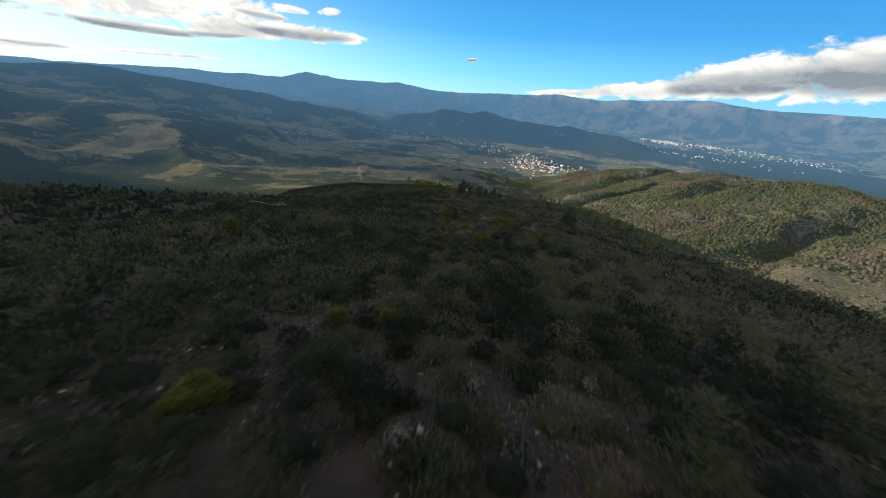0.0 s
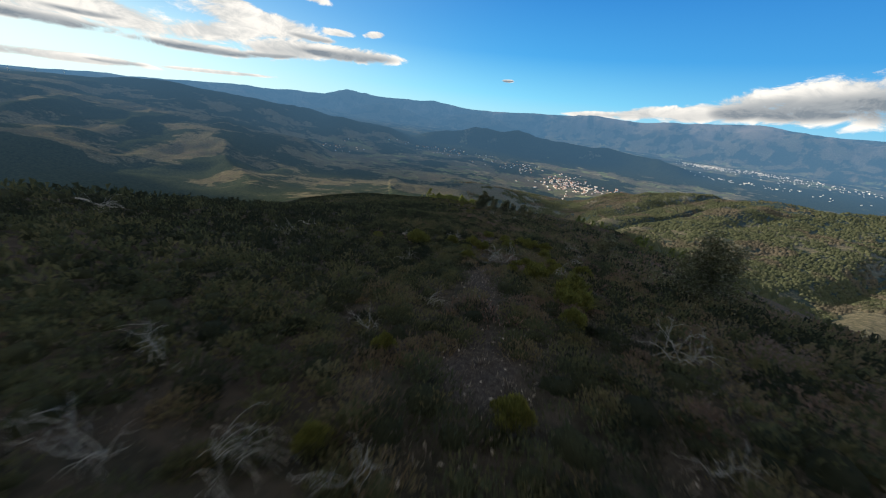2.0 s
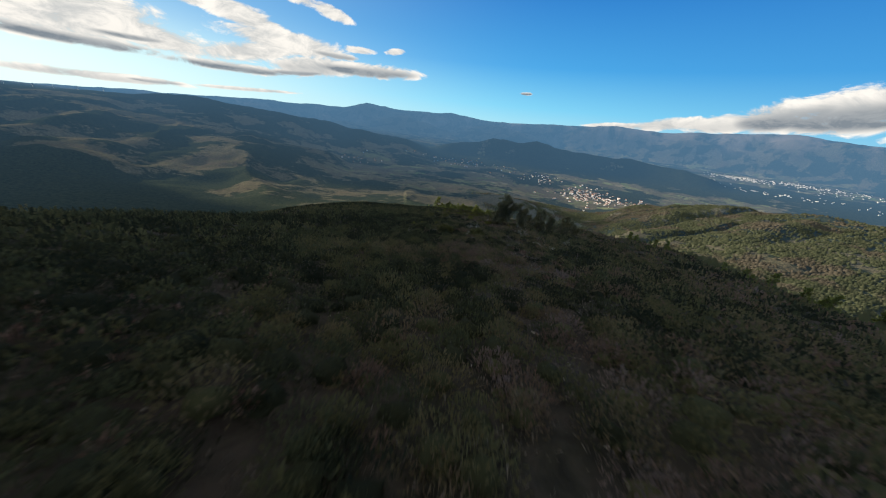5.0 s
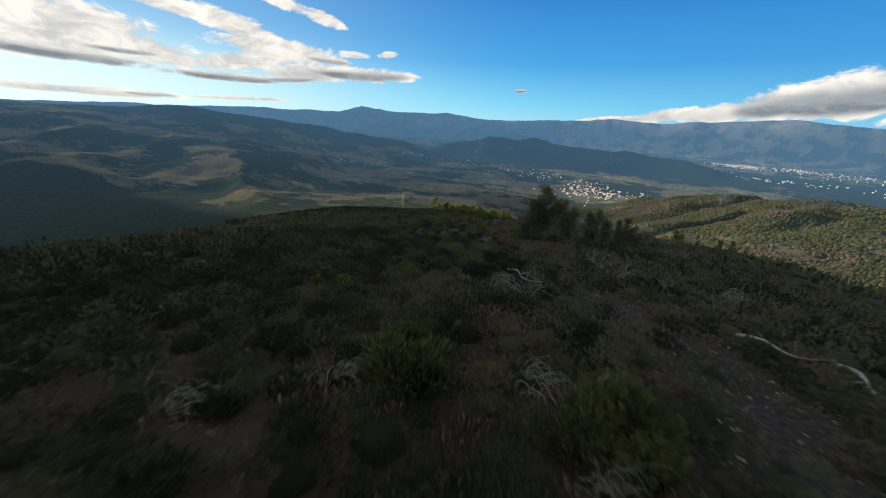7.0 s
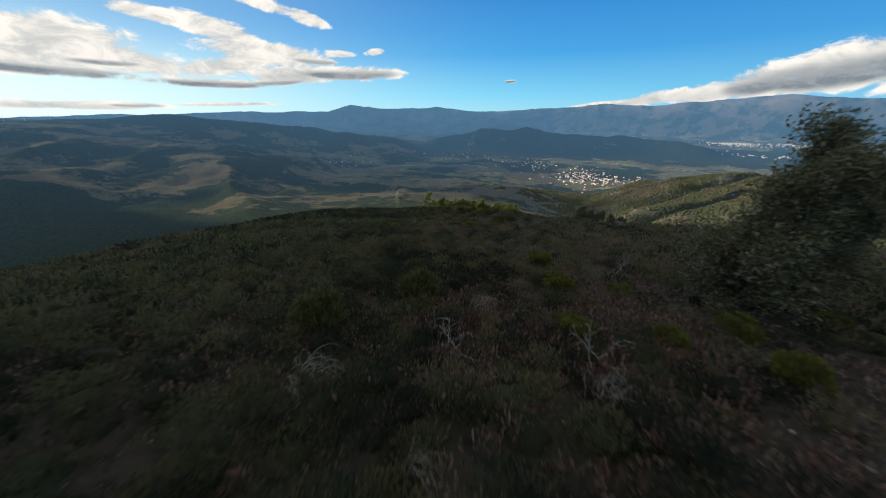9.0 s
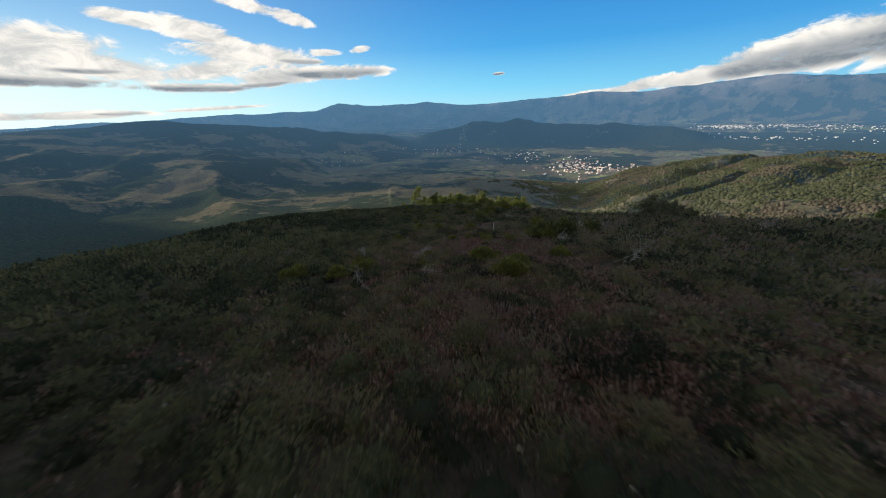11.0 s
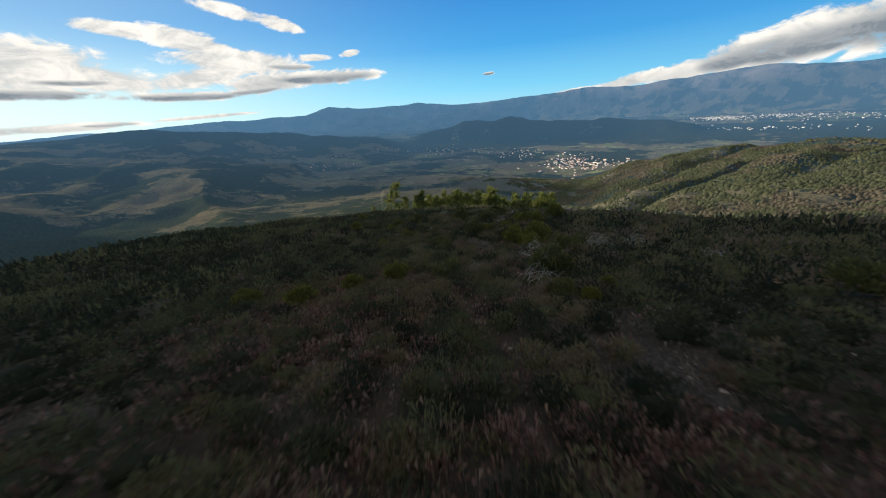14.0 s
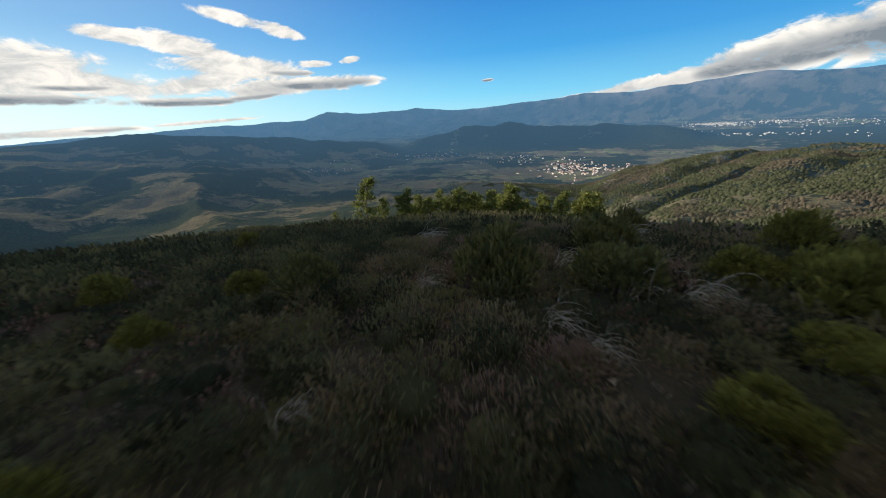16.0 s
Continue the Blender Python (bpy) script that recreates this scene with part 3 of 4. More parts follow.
BROOM_SPOTS = [
    (-1.5, 6.9, 0.45), (-0.2, 6.7, 0.4), (-2.9, 3.7, 0.6), (-14.9, 28.4, 1.2), (-3.9, 22.6, 0.9), (3.9, 23.5, 0.6), (6.5, 22.9, 0.9),
    (13.4, 35.0, 1.0), (12.0, 24.8, 0.8), (15.7, 50.1, 0.9), (14.4, 50.5, 0.8), (15.9, 48.1, 1.0), (17.0, 47.7, 0.8), (9.3, 46.2, 0.8),
    (10.8, 46.3, 0.9), (13.7, 46.6, 0.9), (11.4, 44.9, 0.8), (6.9, 44.9, 1.1), (6.6, 46.6, 1.0), (3.6, 47.3, 0.6), (13.3, 53.0, 0.8),
    (17.3, 121.9, 0.8), (17.7, 125.5, 0.9), (16.5, 118.5, 0.7), (20.8, 118.6, 0.7), (18.6, 118.0, 0.6), (20.0, 116.5, 0.7)]
BROOM_SPOTS_MIDDLE = [
    (15.2, 41.7, 0.65), (15.1, 40.4, 0.6), (13.6, 39.5, 0.7), (13.5, 41.3, 0.5), (9.9, 41.2, 0.6), (12.6, 40.1, 0.5), (16.1, 39.4, 0.8), (14.1, 49.0, 0.6),
    (16.5, 46.2, 0.6), (15.7, 44.3, 0.7), (11.9, 38.6, 0.45), (13.1, 38.7, 0.5), (11.2, 46.3, 0.6), (10.1, 43.9, 0.55), (14.4, 39.4, 0.6),
    (6.4, 22.3, 0.5), (4.0, 23.0, 0.45), (12.6, 33.2, 0.9), (12.7, 37.4, 0.9), (11.2, 23.9, 0.6), (8.8, 20.6, 0.5), (11.1, 20.9, 0.7),
    (11.7, 98.9, 0.45), (9.2, 95.9, 0.4), (10.1, 95.9, 0.45)]
BROOM_SPOTS_LOWER = [
    (21.7, 198.1, 1.2), (21.6, 196.7, 1.3), (23.5, 197.4, 1.7), (22.2, 195.6, 1.4), (22.6, 200.9, 0.9), (24.6, 204.6, 1.3), (24.5, 206.4, 1.1), (21.9, 159.8, 1.1),
    (15.9, 153.6, 0.45), (16.7, 152.3, 0.45), (16.3, 151.2, 0.35), (13.1, 153.6, 0.35), (20.3, 152.9, 0.8),
    (7.8, 186.4, 0.8), (14.0, 188.2, 0.6), (11.5, 198.8, 0.7), (13.2, 201.7, 0.7), (21.4, 184.2, 0.5), (20.3, 183.1, 0.5),
    (17.3, 159.5, 0.8), (16.1, 160.5, 0.6), (14.7, 159.0, 0.6), (18.9, 158.9, 0.6), (11.7, 168.4, 1.0), (13.7, 168.7, 1.0), (16.9, 167.2, 0.9),
    (24.9, 171.4, 1.3), (21.3, 161.6, 0.9), (15.8, 151.1, 1.0), (17.3, 150.0, 0.8), (16.4, 147.9, 1.0), (10.2, 150.2, 0.8),
    (9.5, 149.0, 0.7), (13.0, 149.7, 0.5), (7.4, 149.5, 0.8), (21.0, 188.4, 0.9), (10.5, 185.4, 0.9), (13.7, 187.5, 0.8), (12.1, 186.8, 0.8),
    (29.6, 209.6, 1.6), (25.8, 205.5, 1.5), (7.2, 208.9, 1.0), (5.5, 219.5, 1.2)]
DULL_SPOTS = [(16.1, 187.3, 0.9), (20.9, 187.9, 1.1), (19.5, 183.4, 0.7), (22.1, 160.4, 1.7), (24.0, 161.5, 1.6), (27.5, 164.0, 1.5), (20.5, 187.0, 1.3), (23.5, 192.0, 1.4), (18.5, 206.5, 1.5),
              (21.0, 206.0, 1.4), (23.0, 210.0, 1.5), (14.0, 207.0, 1.2), (27.0, 215.0, 1.6), (10.0, 119.0, 1.2), (12.5, 121.0, 1.1),
              (12.8, 91.0, 1.2), (15.8, 89.5, 1.1), (26.0, 122.0, 1.0), (29.0, 183.0, 1.5), (16.0, 196.0, 1.2), (19.0, 200.0, 1.4)]
DEAD_SPOTS = [
    (10.6, 116.6, 0.9), (16.4, 116.9, 0.9), (19.2, 185.6, 1.25), (29.5, 195.5, 1.7), (26.5, 195.3, 1.6), (21.3, 192.7, 1.2), (17.2, 188.0, 0.8),
    (29.5, 166.3, 1.2), (13.9, 159.3, 0.7), (22.5, 162.2, 1.0), (25.4, 212.3, 1.2), (24.0, 211.0, 1.0), (16.8, 214.0, 1.3), (20.6, 207.7, 0.9),
    (15.2, 202.8, 0.5), (9.8, 49.2, 0.8), (5.3, 48.9, 0.8), (12.2, 46.9, 0.6), (13.7, 112.2, 0.8), (16.7, 112.3, 0.8), (26.0, 117.9, 1.1)]
DEAD_SPOTS_UPPER = [
    (11.9, 40.5, 1.2), (11.3, 41.4, 0.9), (14.3, 38.9, 0.9), (17.8, 44.2, 0.8), (-2.5, 45.3, 1.0), (6.4, 39.0, 0.7), (15.3, 96.8, 0.9), (16.2, 96.0, 0.9),
    (23.5, 103.6, 1.3), (25.4, 102.0, 0.9), (12.6, 154.8, 0.9), (14.9, 153.5, 0.5), (27.0, 158.2, 1.0), (22.5, 159.0, 1.1), (12.3, 152.6, 0.7), (9.4, 153.7, 0.9),
    (10.7, 147.7, 0.8), (23.0, 151.1, 1.2), (13.0, 148.6, 0.8), (42.9, 163.7, 1.6), (0.0, 2.7, 0.45), (1.2, 3.8, 0.35), (3.3, 3.7, 0.35), (3.0, 28.2, 0.8),
    (6.2, 30.3, 0.6), (14.3, 30.6, 0.9), (7.7, 32.6, 0.6), (-18.7, 48.9, 1.6), (13.5, 117.2, 0.8), (15.0, 91.0, 0.8), (9.5, 90.0, 0.7)]


BROOM_SPOTS_SMALL = [
    (11.4, 205.2, 0.7), (11.9, 208.0, 0.9), (22.3, 202.9, 0.8), (20.4, 202.1, 0.7), (14.7, 163.7, 0.4), (17.2, 161.8, 0.45), (18.1, 164.0, 0.4), (22.6, 168.4, 0.7),
    (15.2, 168.8, 0.5), (10.3, 162.5, 0.6), (24.6, 119.7, 0.6), (19.3, 121.5, 0.5), (6.2, 26.6, 0.35), (8.9, 27.2, 0.5), (11.8, 31.4, 0.6), (6.7, 29.3, 0.4)]
DEAD_SPOTS_LOWER = [
    (19.0, 204.3, 0.7), (20.8, 205.4, 1.1), (22.0, 205.2, 1.0), (16.8, 206.7, 0.7), (17.9, 207.8, 0.8), (19.3, 203.4, 0.5), (20.4, 191.1, 0.8), (20.4, 188.2, 0.5), (30.9, 190.2, 1.2),
    (11.1, 160.6, 0.5), (26.0, 164.2, 1.2), (20.9, 161.1, 0.9), (12.9, 114.4, 0.5), (15.8, 115.7, 0.7), (14.2, 120.0, 0.7), (20.9, 124.6, 0.8), (24.7, 108.3, 1.3), (28.7, 101.9, 1.4),
    (15.3, 89.1, 0.7), (11.6, 90.9, 0.7), (4.0, 26.3, 0.8), (5.2, 26.4, 0.8), (6.8, 26.1, 0.6), (13.5, 29.6, 0.9), (11.6, 26.6, 0.6), (6.5, 47.6, 0.8), (9.7, 47.8, 0.7), (22.0, 53.3, 1.0),
    (19.7, 49.3, 0.9), (19.3, 46.7, 0.8)]


def clearing(x, y):
    """How far a spot lies within reach of a broom or a dead bush: 1 at its middle."""
    c = np.zeros(len(x))
    for sx, sy, s in BROOM_SPOTS + BROOM_SPOTS_MIDDLE + BROOM_SPOTS_LOWER + BROOM_SPOTS_SMALL + DEAD_SPOTS + DEAD_SPOTS_UPPER + DEAD_SPOTS_LOWER:
        c = np.maximum(c, np.exp(-((x - sx) ** 2 + (y - sy) ** 2) / (0.85 * s + 0.25) ** 2))
    return c


def jittered(step, inner, half, y0, y1):
    """Spots side by side with a little disorder, on both sides of the ridge's line."""
    us, ys = np.meshgrid(np.arange(-half, half, step), np.arange(y0, y1, step * 0.87))
    us = us + (np.arange(us.shape[0]) % 2)[:, None] * step * 0.5
    us, ys = us.ravel() + rng.normal(size=us.size) * step * 0.24, ys.ravel() + rng.normal(size=us.size) * step * 0.24
    keep = (np.abs(us) >= inner) & (np.abs(us) < half)
    us, ys = us[keep], ys[keep]
    return crest(ys)[0] + us, ys


def build_heather():
    """Bushes side by side: each a lumpy cushion, bristling with short leafy sprigs."""
    unit, idx = [(0.0, 0.0, 1.0)], []
    for q, h in ((0.7, 0.75), (1.05, -0.25)):
        unit += [(q * math.cos(k * math.pi / 3 + q), q * math.sin(k * math.pi / 3 + q), h) for k in range(6)]
    for k in range(6):
        n = (k + 1) % 6
        idx += [(0, 1 + k, 1 + n), (1 + k, 7 + k, 7 + n), (1 + k, 7 + n, 1 + n)]
    unit, idx = np.array(unit), np.array(idx)
    vs, fs, ts, total = [], [], [], 0
    for step, inner, half, y0, y1, per, size, long, wide in (
            (0.9, 0, 4.6, -9, 222, 360, 0.56, 0.056, 0.034), (0.95, 4.6, 11, -9, 222, 120, 0.6, 0.085, 0.055), (1.5, 0, 11, -9, 222, 70, 0.3, 0.065, 0.04), (1.25, 11, 34, -6, 240, 34, 0.78, 0.17, 0.12),
            (2.5, 34, 100, -40, 260, 16, 1.45, 0.42, 0.34), (1.6, 0, 70, 222, 330, 16, 0.95, 0.25, 0.2)):
        x, y = jittered(step, inner, half, y0, y1)
        count = len(x)
        keep = rng.uniform(0, 1, count) > bare(x, y) * 0.92
        keep &= fractal(x / 3.0, y / 3.0, 131, 2) > np.where(y > 180, 0.05, 0.15) + 0.3 * np.exp(-((y - 156) / 13) ** 2 - ((x - 17) / 4) ** 2)
        x, y = x[keep], y[keep]
        k = len(x)
        grow = 0.6 + 0.8 * fractal(x / 5, y / 5, 120, 2)
        r = np.minimum(size * grow * rng.uniform(0.7, 1.35, k), size * 1.5)
        low = 1 - 0.6 * clearing(x, y)
        r *= 0.4 + 0.6 * low
        h = np.minimum(r * rng.uniform(0.65, 1.5, k), 0.9) * low * (1 - 0.5 * np.clip(bare(x, y), 0, 1))
        z = ground_z(x, y) - 0.03
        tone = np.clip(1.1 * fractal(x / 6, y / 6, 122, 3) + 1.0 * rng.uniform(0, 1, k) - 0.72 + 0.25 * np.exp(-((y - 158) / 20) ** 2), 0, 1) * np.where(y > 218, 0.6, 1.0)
        # left of the crest: greener plants, with that side's shade painted into the tone
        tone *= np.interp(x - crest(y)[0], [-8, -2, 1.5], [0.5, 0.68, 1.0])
        v = unit[None] * rng.uniform(0.75, 1.15, (k, 13, 1)) * np.stack([r * 0.58, r * 0.58, h * 0.42], -1)[:, None] + np.stack([x, y, z], -1)[:, None]
        vs.append(v.reshape(-1, 3))
        fs.append((idx[None] + (np.arange(k) * 13)[:, None, None]).reshape(-1, 3) + total)
        # cores toned down: shade inside and between the bushes put into colour
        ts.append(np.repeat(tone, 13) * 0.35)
        total += k * 13
        p, way = domes(x, y, z, r, h * 1.05, per)
        n = len(p)
        out = way / np.linalg.norm(way, axis=1, keepdims=True)
        way = out * 0.8 + rng.normal(size=(n, 3)) * 0.36 + [0, 0, 0.35]
        way /= np.linalg.norm(way, axis=1, keepdims=True)
        side = np.cross(way, out + rng.normal(size=(n, 3)) * 0.5)
        side /= np.linalg.norm(side, axis=1, keepdims=True) + 1e-9
        ll, ww = long * rng.uniform(0.5, 1.7, n) * np.where(p[:, 1] > 185, 1.35, 1.0), wide * rng.uniform(0.5, 1.4, n)
        tip = p + way * ll[:, None]
        vs.append(np.stack([p - way * 0.03, tip - side * (ww * 0.5)[:, None], tip + side * (ww * 0.5)[:, None] + way * (ll * 0.3)[:, None]], 1).reshape(-1, 3))
        fs.append(np.arange(n * 3).reshape(-1, 3) + total)
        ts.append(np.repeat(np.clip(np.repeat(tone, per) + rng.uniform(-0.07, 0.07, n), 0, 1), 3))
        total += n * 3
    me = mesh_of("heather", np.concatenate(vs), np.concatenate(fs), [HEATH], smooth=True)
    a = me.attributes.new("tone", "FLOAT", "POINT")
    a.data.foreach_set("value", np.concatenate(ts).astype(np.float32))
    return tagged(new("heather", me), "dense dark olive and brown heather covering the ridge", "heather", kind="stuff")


def build_bracken():
    x, y = scatter(4200, 9.5, 20, 225)
    keep = fractal(x / 7, y / 7, 140, 2) + 0.2 * np.exp(-((y - 47) / 6) ** 2) + 0.12 * np.exp(-((y - 118) / 8) ** 2) > 0.6
    x = np.concatenate([x[keep], rng.normal(16.5, 3.4, 4800), rng.normal(16.0, 2.5, 500), rng.normal(4.0, 2.0, 350), rng.normal(12.5, 2.6, 1300)])
    y = np.concatenate([y[keep], rng.uniform(140, 178, 4800), rng.normal(119, 3.0, 500), rng.normal(205, 8.0, 350), rng.normal(185.5, 3.5, 1300)])
    k = len(x)
    p, way = domes(x, y, ground_z(x, y), rng.uniform(0.12, 0.3, k), rng.uniform(0.12, 0.32, k), 27)
    way[:, 2] += 0.5
    v, f = leaflets(p, way, rng.uniform(0.05, 0.17, len(p)), rng.uniform(0.02, 0.06, len(p)))
    return tagged(new("dry_bracken", mesh_of("dry_bracken", v, f, [FERN], smooth=False)),
                  "withered red-brown bracken and grass between the bushes", "bracken", kind="stuff")


def stones_mesh(name, x, y, z, size, mat):
    """Angular stones, joined."""
    base = np.array([(1, 0, 0), (-1, 0, 0), (0, 1, 0), (0, -1, 0), (0, 0, 1), (0, 0, -1)], float)
    tri = np.array([(0, 2, 4), (2, 1, 4), (1, 3, 4), (3, 0, 4), (2, 0, 5), (1, 2, 5), (3, 1, 5), (0, 3, 5)])
    k = len(x)
    v = base[None] * size[:, None, None] * rng.uniform(0.5, 1.3, (k, 6, 3)) + rng.normal(size=(k, 6, 3)) * size[:, None, None] * 0.25
    v[..., 2] *= 0.6
    v += np.stack([x, y, z], -1)[:, None]
    f = tri[None] + (np.arange(k) * 6)[:, None, None]
    return mesh_of(name, v.reshape(-1, 3), f.reshape(-1, 3), [mat], smooth=False)


def build_gravel():
    x, y = scatter(42000, 10, -4, 215)
    keep = rng.uniform(0, 1, len(x)) < bare(x, y) * 0.9 + 0.06
    x, y = x[keep], y[keep]
    s = 0.018 + 0.045 * rng.uniform(0, 1, len(x)) ** 4
    return tagged(new("gravel", stones_mesh("gravel", x, y, ground_z(x, y) + s * 0.2, s, STONE)),
                  "loose pale stones on the bare track", "gravel", kind="stuff")




def build_dry_grass():
    x, y = scatter(38000, 9.5, -6, 222)
    keep = rng.uniform(0, 1, len(x)) < 0.45 + 1.2 * bare(x, y)
    x, y = x[keep], y[keep]
    p, way = domes(x, y, ground_z(x, y), rng.uniform(0.08, 0.25, len(x)), rng.uniform(0.03, 0.12, len(x)), 13)
    v, f = leaflets(p, way, rng.uniform(0.04, 0.14, len(p)), rng.uniform(0.012, 0.04, len(p)))
    return tagged(new("dry_grass", mesh_of("dry_grass", v, f, [STRAW], smooth=False)),
                  "short withered grass and twigs on the bare soil", "grass", kind="stuff")


heather, bracken, gravel, dry_grass = build_heather(), build_bracken(), build_gravel(), build_dry_grass()


# ---- things on the ridge ----
def part(name, data, parent, label=""):
    ob = new(name, data)
    ob.parent = parent
    return tagged(ob, label)


def thing(name, x, y, label, category, group="", z=None, turn=0.0, sink=0.05):
    ob = new(name)
    ob.matrix_world = pose(x, y, (float(ground_z(np.array([x]), np.array([y]))[0]) - sink) if z is None else z, 0, 0, turn)
    return tagged(ob, label, category, group)


def tubes(lines, sides=5):
    """Tapered round branches: each line is (points, radii)."""
    vs, fs, total = [], [], 0
    ang = np.arange(sides) * 2 * math.pi / sides
    for pts, rad in lines:
        pts, rad = np.asarray(pts, float), np.asarray(rad, float)
        way = np.gradient(pts, axis=0)
        way /= np.linalg.norm(way, axis=1, keepdims=True) + 1e-9
        ref = np.where(np.abs(way[:, 2:3]) > 0.9, np.array([[1.0, 0, 0]]), np.array([[0, 0, 1.0]]))
        a = np.cross(way, ref)
        a /= np.linalg.norm(a, axis=1, keepdims=True) + 1e-9
        b = np.cross(way, a)
        ring = pts[:, None] + rad[:, None, None] * (a[:, None] * np.cos(ang)[None, :, None] + b[:, None] * np.sin(ang)[None, :, None])
        k = len(pts)
        i = np.arange(k * sides).reshape(k, sides)
        j = np.roll(i, -1, 1)
        fs.append(np.stack([i[:-1], j[:-1], j[1:], i[1:]], -1).reshape(-1, 4) + total)
        vs.append(ring.reshape(-1, 3))
        total += k * sides
    return np.concatenate(vs), np.concatenate(fs)


def branch(start, way, length, thick, steps=6, wander=0.25, droop=0.0):
    pts, d = [np.array(start, float)], np.array(way, float)
    d /= np.linalg.norm(d)
    for _ in range(steps):
        d = d + rng.normal(size=3) * wander + np.array([0, 0, -droop])
        d /= np.linalg.norm(d)
        pts.append(pts[-1] + d * length / steps)
    return np.array(pts), np.linspace(thick, thick * 0.25, steps + 1)


def broom_mesh(radius, height, count, mat):
    """A clump of upright shoots springing from several stools."""
    ks = 14
    a, q = rng.uniform(0, 6.28, ks), np.sqrt(rng.uniform(0, 1, ks)) * radius * 0.75
    per = count // ks
    p, way = domes(q * np.cos(a), q * np.sin(a), rng.uniform(0.1, 0.5, ks) * height * (1.1 - q / radius), np.full(ks, radius * 0.42), rng.uniform(0.3, 0.5, ks) * height, per)
    way[:, 2] += 0.3
    n = len(p)
    return leaflets(p, way, height * rng.uniform(0.07, 0.19, n), radius * rng.uniform(0.05, 0.10, n))


def broom(kind="bright"):
    stems = [branch((0, 0, 0), (rng.normal() * 0.5, rng.normal() * 0.5, 1), 0.45, 0.014, 4) for _ in range(9)]
    mat = BROOM if kind == "bright" else DULL
    return mesh_of("stem", *tubes(stems, 4), [BARK]), mesh_of("foliage", *broom_mesh(0.5, 0.8, 2380, mat), [mat], smooth=False)


BROOM_MESHES = [broom() for _ in range(3)]
DULL_MESHES = [broom("dull") for _ in range(3)]

def plant(spots, meshes, name, label, category, group):
    for x, y, s in spots:
        stems, shoots = meshes[int(rng.integers(len(meshes)))]
        ob = thing(name, x, y, label, category, group, turn=rng.uniform(0, 360), sink=-0.15)
        s *= 1.22
        ob.scale = (s, s, s * rng.uniform(0.9, 1.15))
        part("stem", stems, ob)
        part("foliage", shoots, ob)


plant(BROOM_SPOTS + BROOM_SPOTS_MIDDLE + BROOM_SPOTS_LOWER + BROOM_SPOTS_SMALL, BROOM_MESHES, "broom_bush", "bright yellow-green broom bush growing among brown heather", "bush", "broom bushes")
plant(DULL_SPOTS, DULL_MESHES, "tree_heath_bush", "tall dull olive heath bush on the ridge", "bush", "tall heath bushes")


def dead_bush(arch):
    """Bleached dead stems: a drooping sheaf, or a small forked snag."""
    lines = []
    if arch:
        for _ in range(24):
            w = (0.7 + rng.normal() * 0.25, rng.normal() * 0.28, 1.2)
            pts, rad = branch((rng.normal() * 0.2, rng.normal() * 0.3, 0), w, rng.uniform(0.8, 1.5), 0.0075, 10, 0.09, 0.27)
            pts[:, 2] = np.maximum(pts[:, 2], 0.02)
            lines.append((pts, rad))
            if rng.uniform() < 0.6:
                lines.append(branch(pts[5], pts[6] - pts[5] + rng.normal(size=3) * 0.08, rng.uniform(0.2, 0.5), 0.006, 4, 0.2, 0.15))
    else:
        for _ in range(4):
            pts, rad = branch((rng.normal() * 0.1, rng.normal() * 0.1, 0), (rng.normal() * 0.6, rng.normal() * 0.6, 0.9), rng.uniform(0.7, 1.2), 0.013, 8, 0.2)
            lines.append((pts, rad))
            for k in (2, 3, 4, 5, 6, 7):
                d = pts[k] - pts[k - 1]
                q, r = branch(pts[k], d / np.linalg.norm(d) + rng.normal(size=3) * 0.7, rng.uniform(0.25, 0.6), 0.0075, 6, 0.28)
                lines.append((q, r))
                lines.append(branch(q[3], q[4] - q[3] + rng.normal(size=3) * 0.06, rng.uniform(0.1, 0.3), 0.006, 3, 0.2))
    return mesh_of("dead_branches", *tubes(lines, 4), [DEAD])


DEAD_MESHES = [dead_bush(k % 2 == 0) for k in range(5)]
for x, y, s in DEAD_SPOTS + DEAD_SPOTS_UPPER + DEAD_SPOTS_LOWER:
    ob = tagged(new("dead_bush", DEAD_MESHES[2 * int(rng.integers(3)) if y > 180 else int(rng.integers(5))]), "bleached grey dead branches lying in the heather", "dead bush", "dead bushes")
    ob.matrix_world = pose(x, y, float(ground_z(np.array([x]), np.array([y]))[0]) + (0.14 if y > 180 else 0.15), 0, 0, rng.uniform(-50, 30)) @ Matrix.Diagonal((s * 0.9, s * 0.9, s * 1.25, 1))


def fallen_branch(x0, y0, x1, y1, thick):
    """A pale dead limb lying over the heather, with a few stubs."""
    t = np.linspace(0, 1, 9)
    x, y = x0 + (x1 - x0) * t, y0 + (y1 - y0) * t
    z = ground_z(x, y)
    z = np.maximum(z, np.linspace(z[0], z[-1], 9)) + 0.3 + 0.08 * np.sin(t * 7)
    pts = np.stack([x + 0.12 * np.sin(t * 9), y + 0.1 * np.cos(t * 6), z], -1)
    lines = [(pts, np.linspace(thick, thick * 0.4, 9))]
    for k in (3, 5, 7):
        lines.append(branch(pts[k], rng.normal(size=3) + [0, 0, 0.2], 0.6, thick * 0.4, 4, 0.2))
    tagged(new("fallen_branch", mesh_of("fallen_branch", *tubes(lines, 6), [DEAD])), "pale barkless dead limb lying across the heather", "branch", "fallen branches")


for spot in ((-23.5, 51.8, -17.0, 49.2, 0.09), (-4.6, 52.4, -2.6, 51.2, 0.05), (22.6, 95.0, 24.6, 94.0, 0.06), (24.5, 93.8, 23.7, 92.0, 0.07), (16.2, 99.4, 17.2, 97.6, 0.04),
             (22.0, 163.6, 23.2, 161.2, 0.04)):
    fallen_branch(*spot)


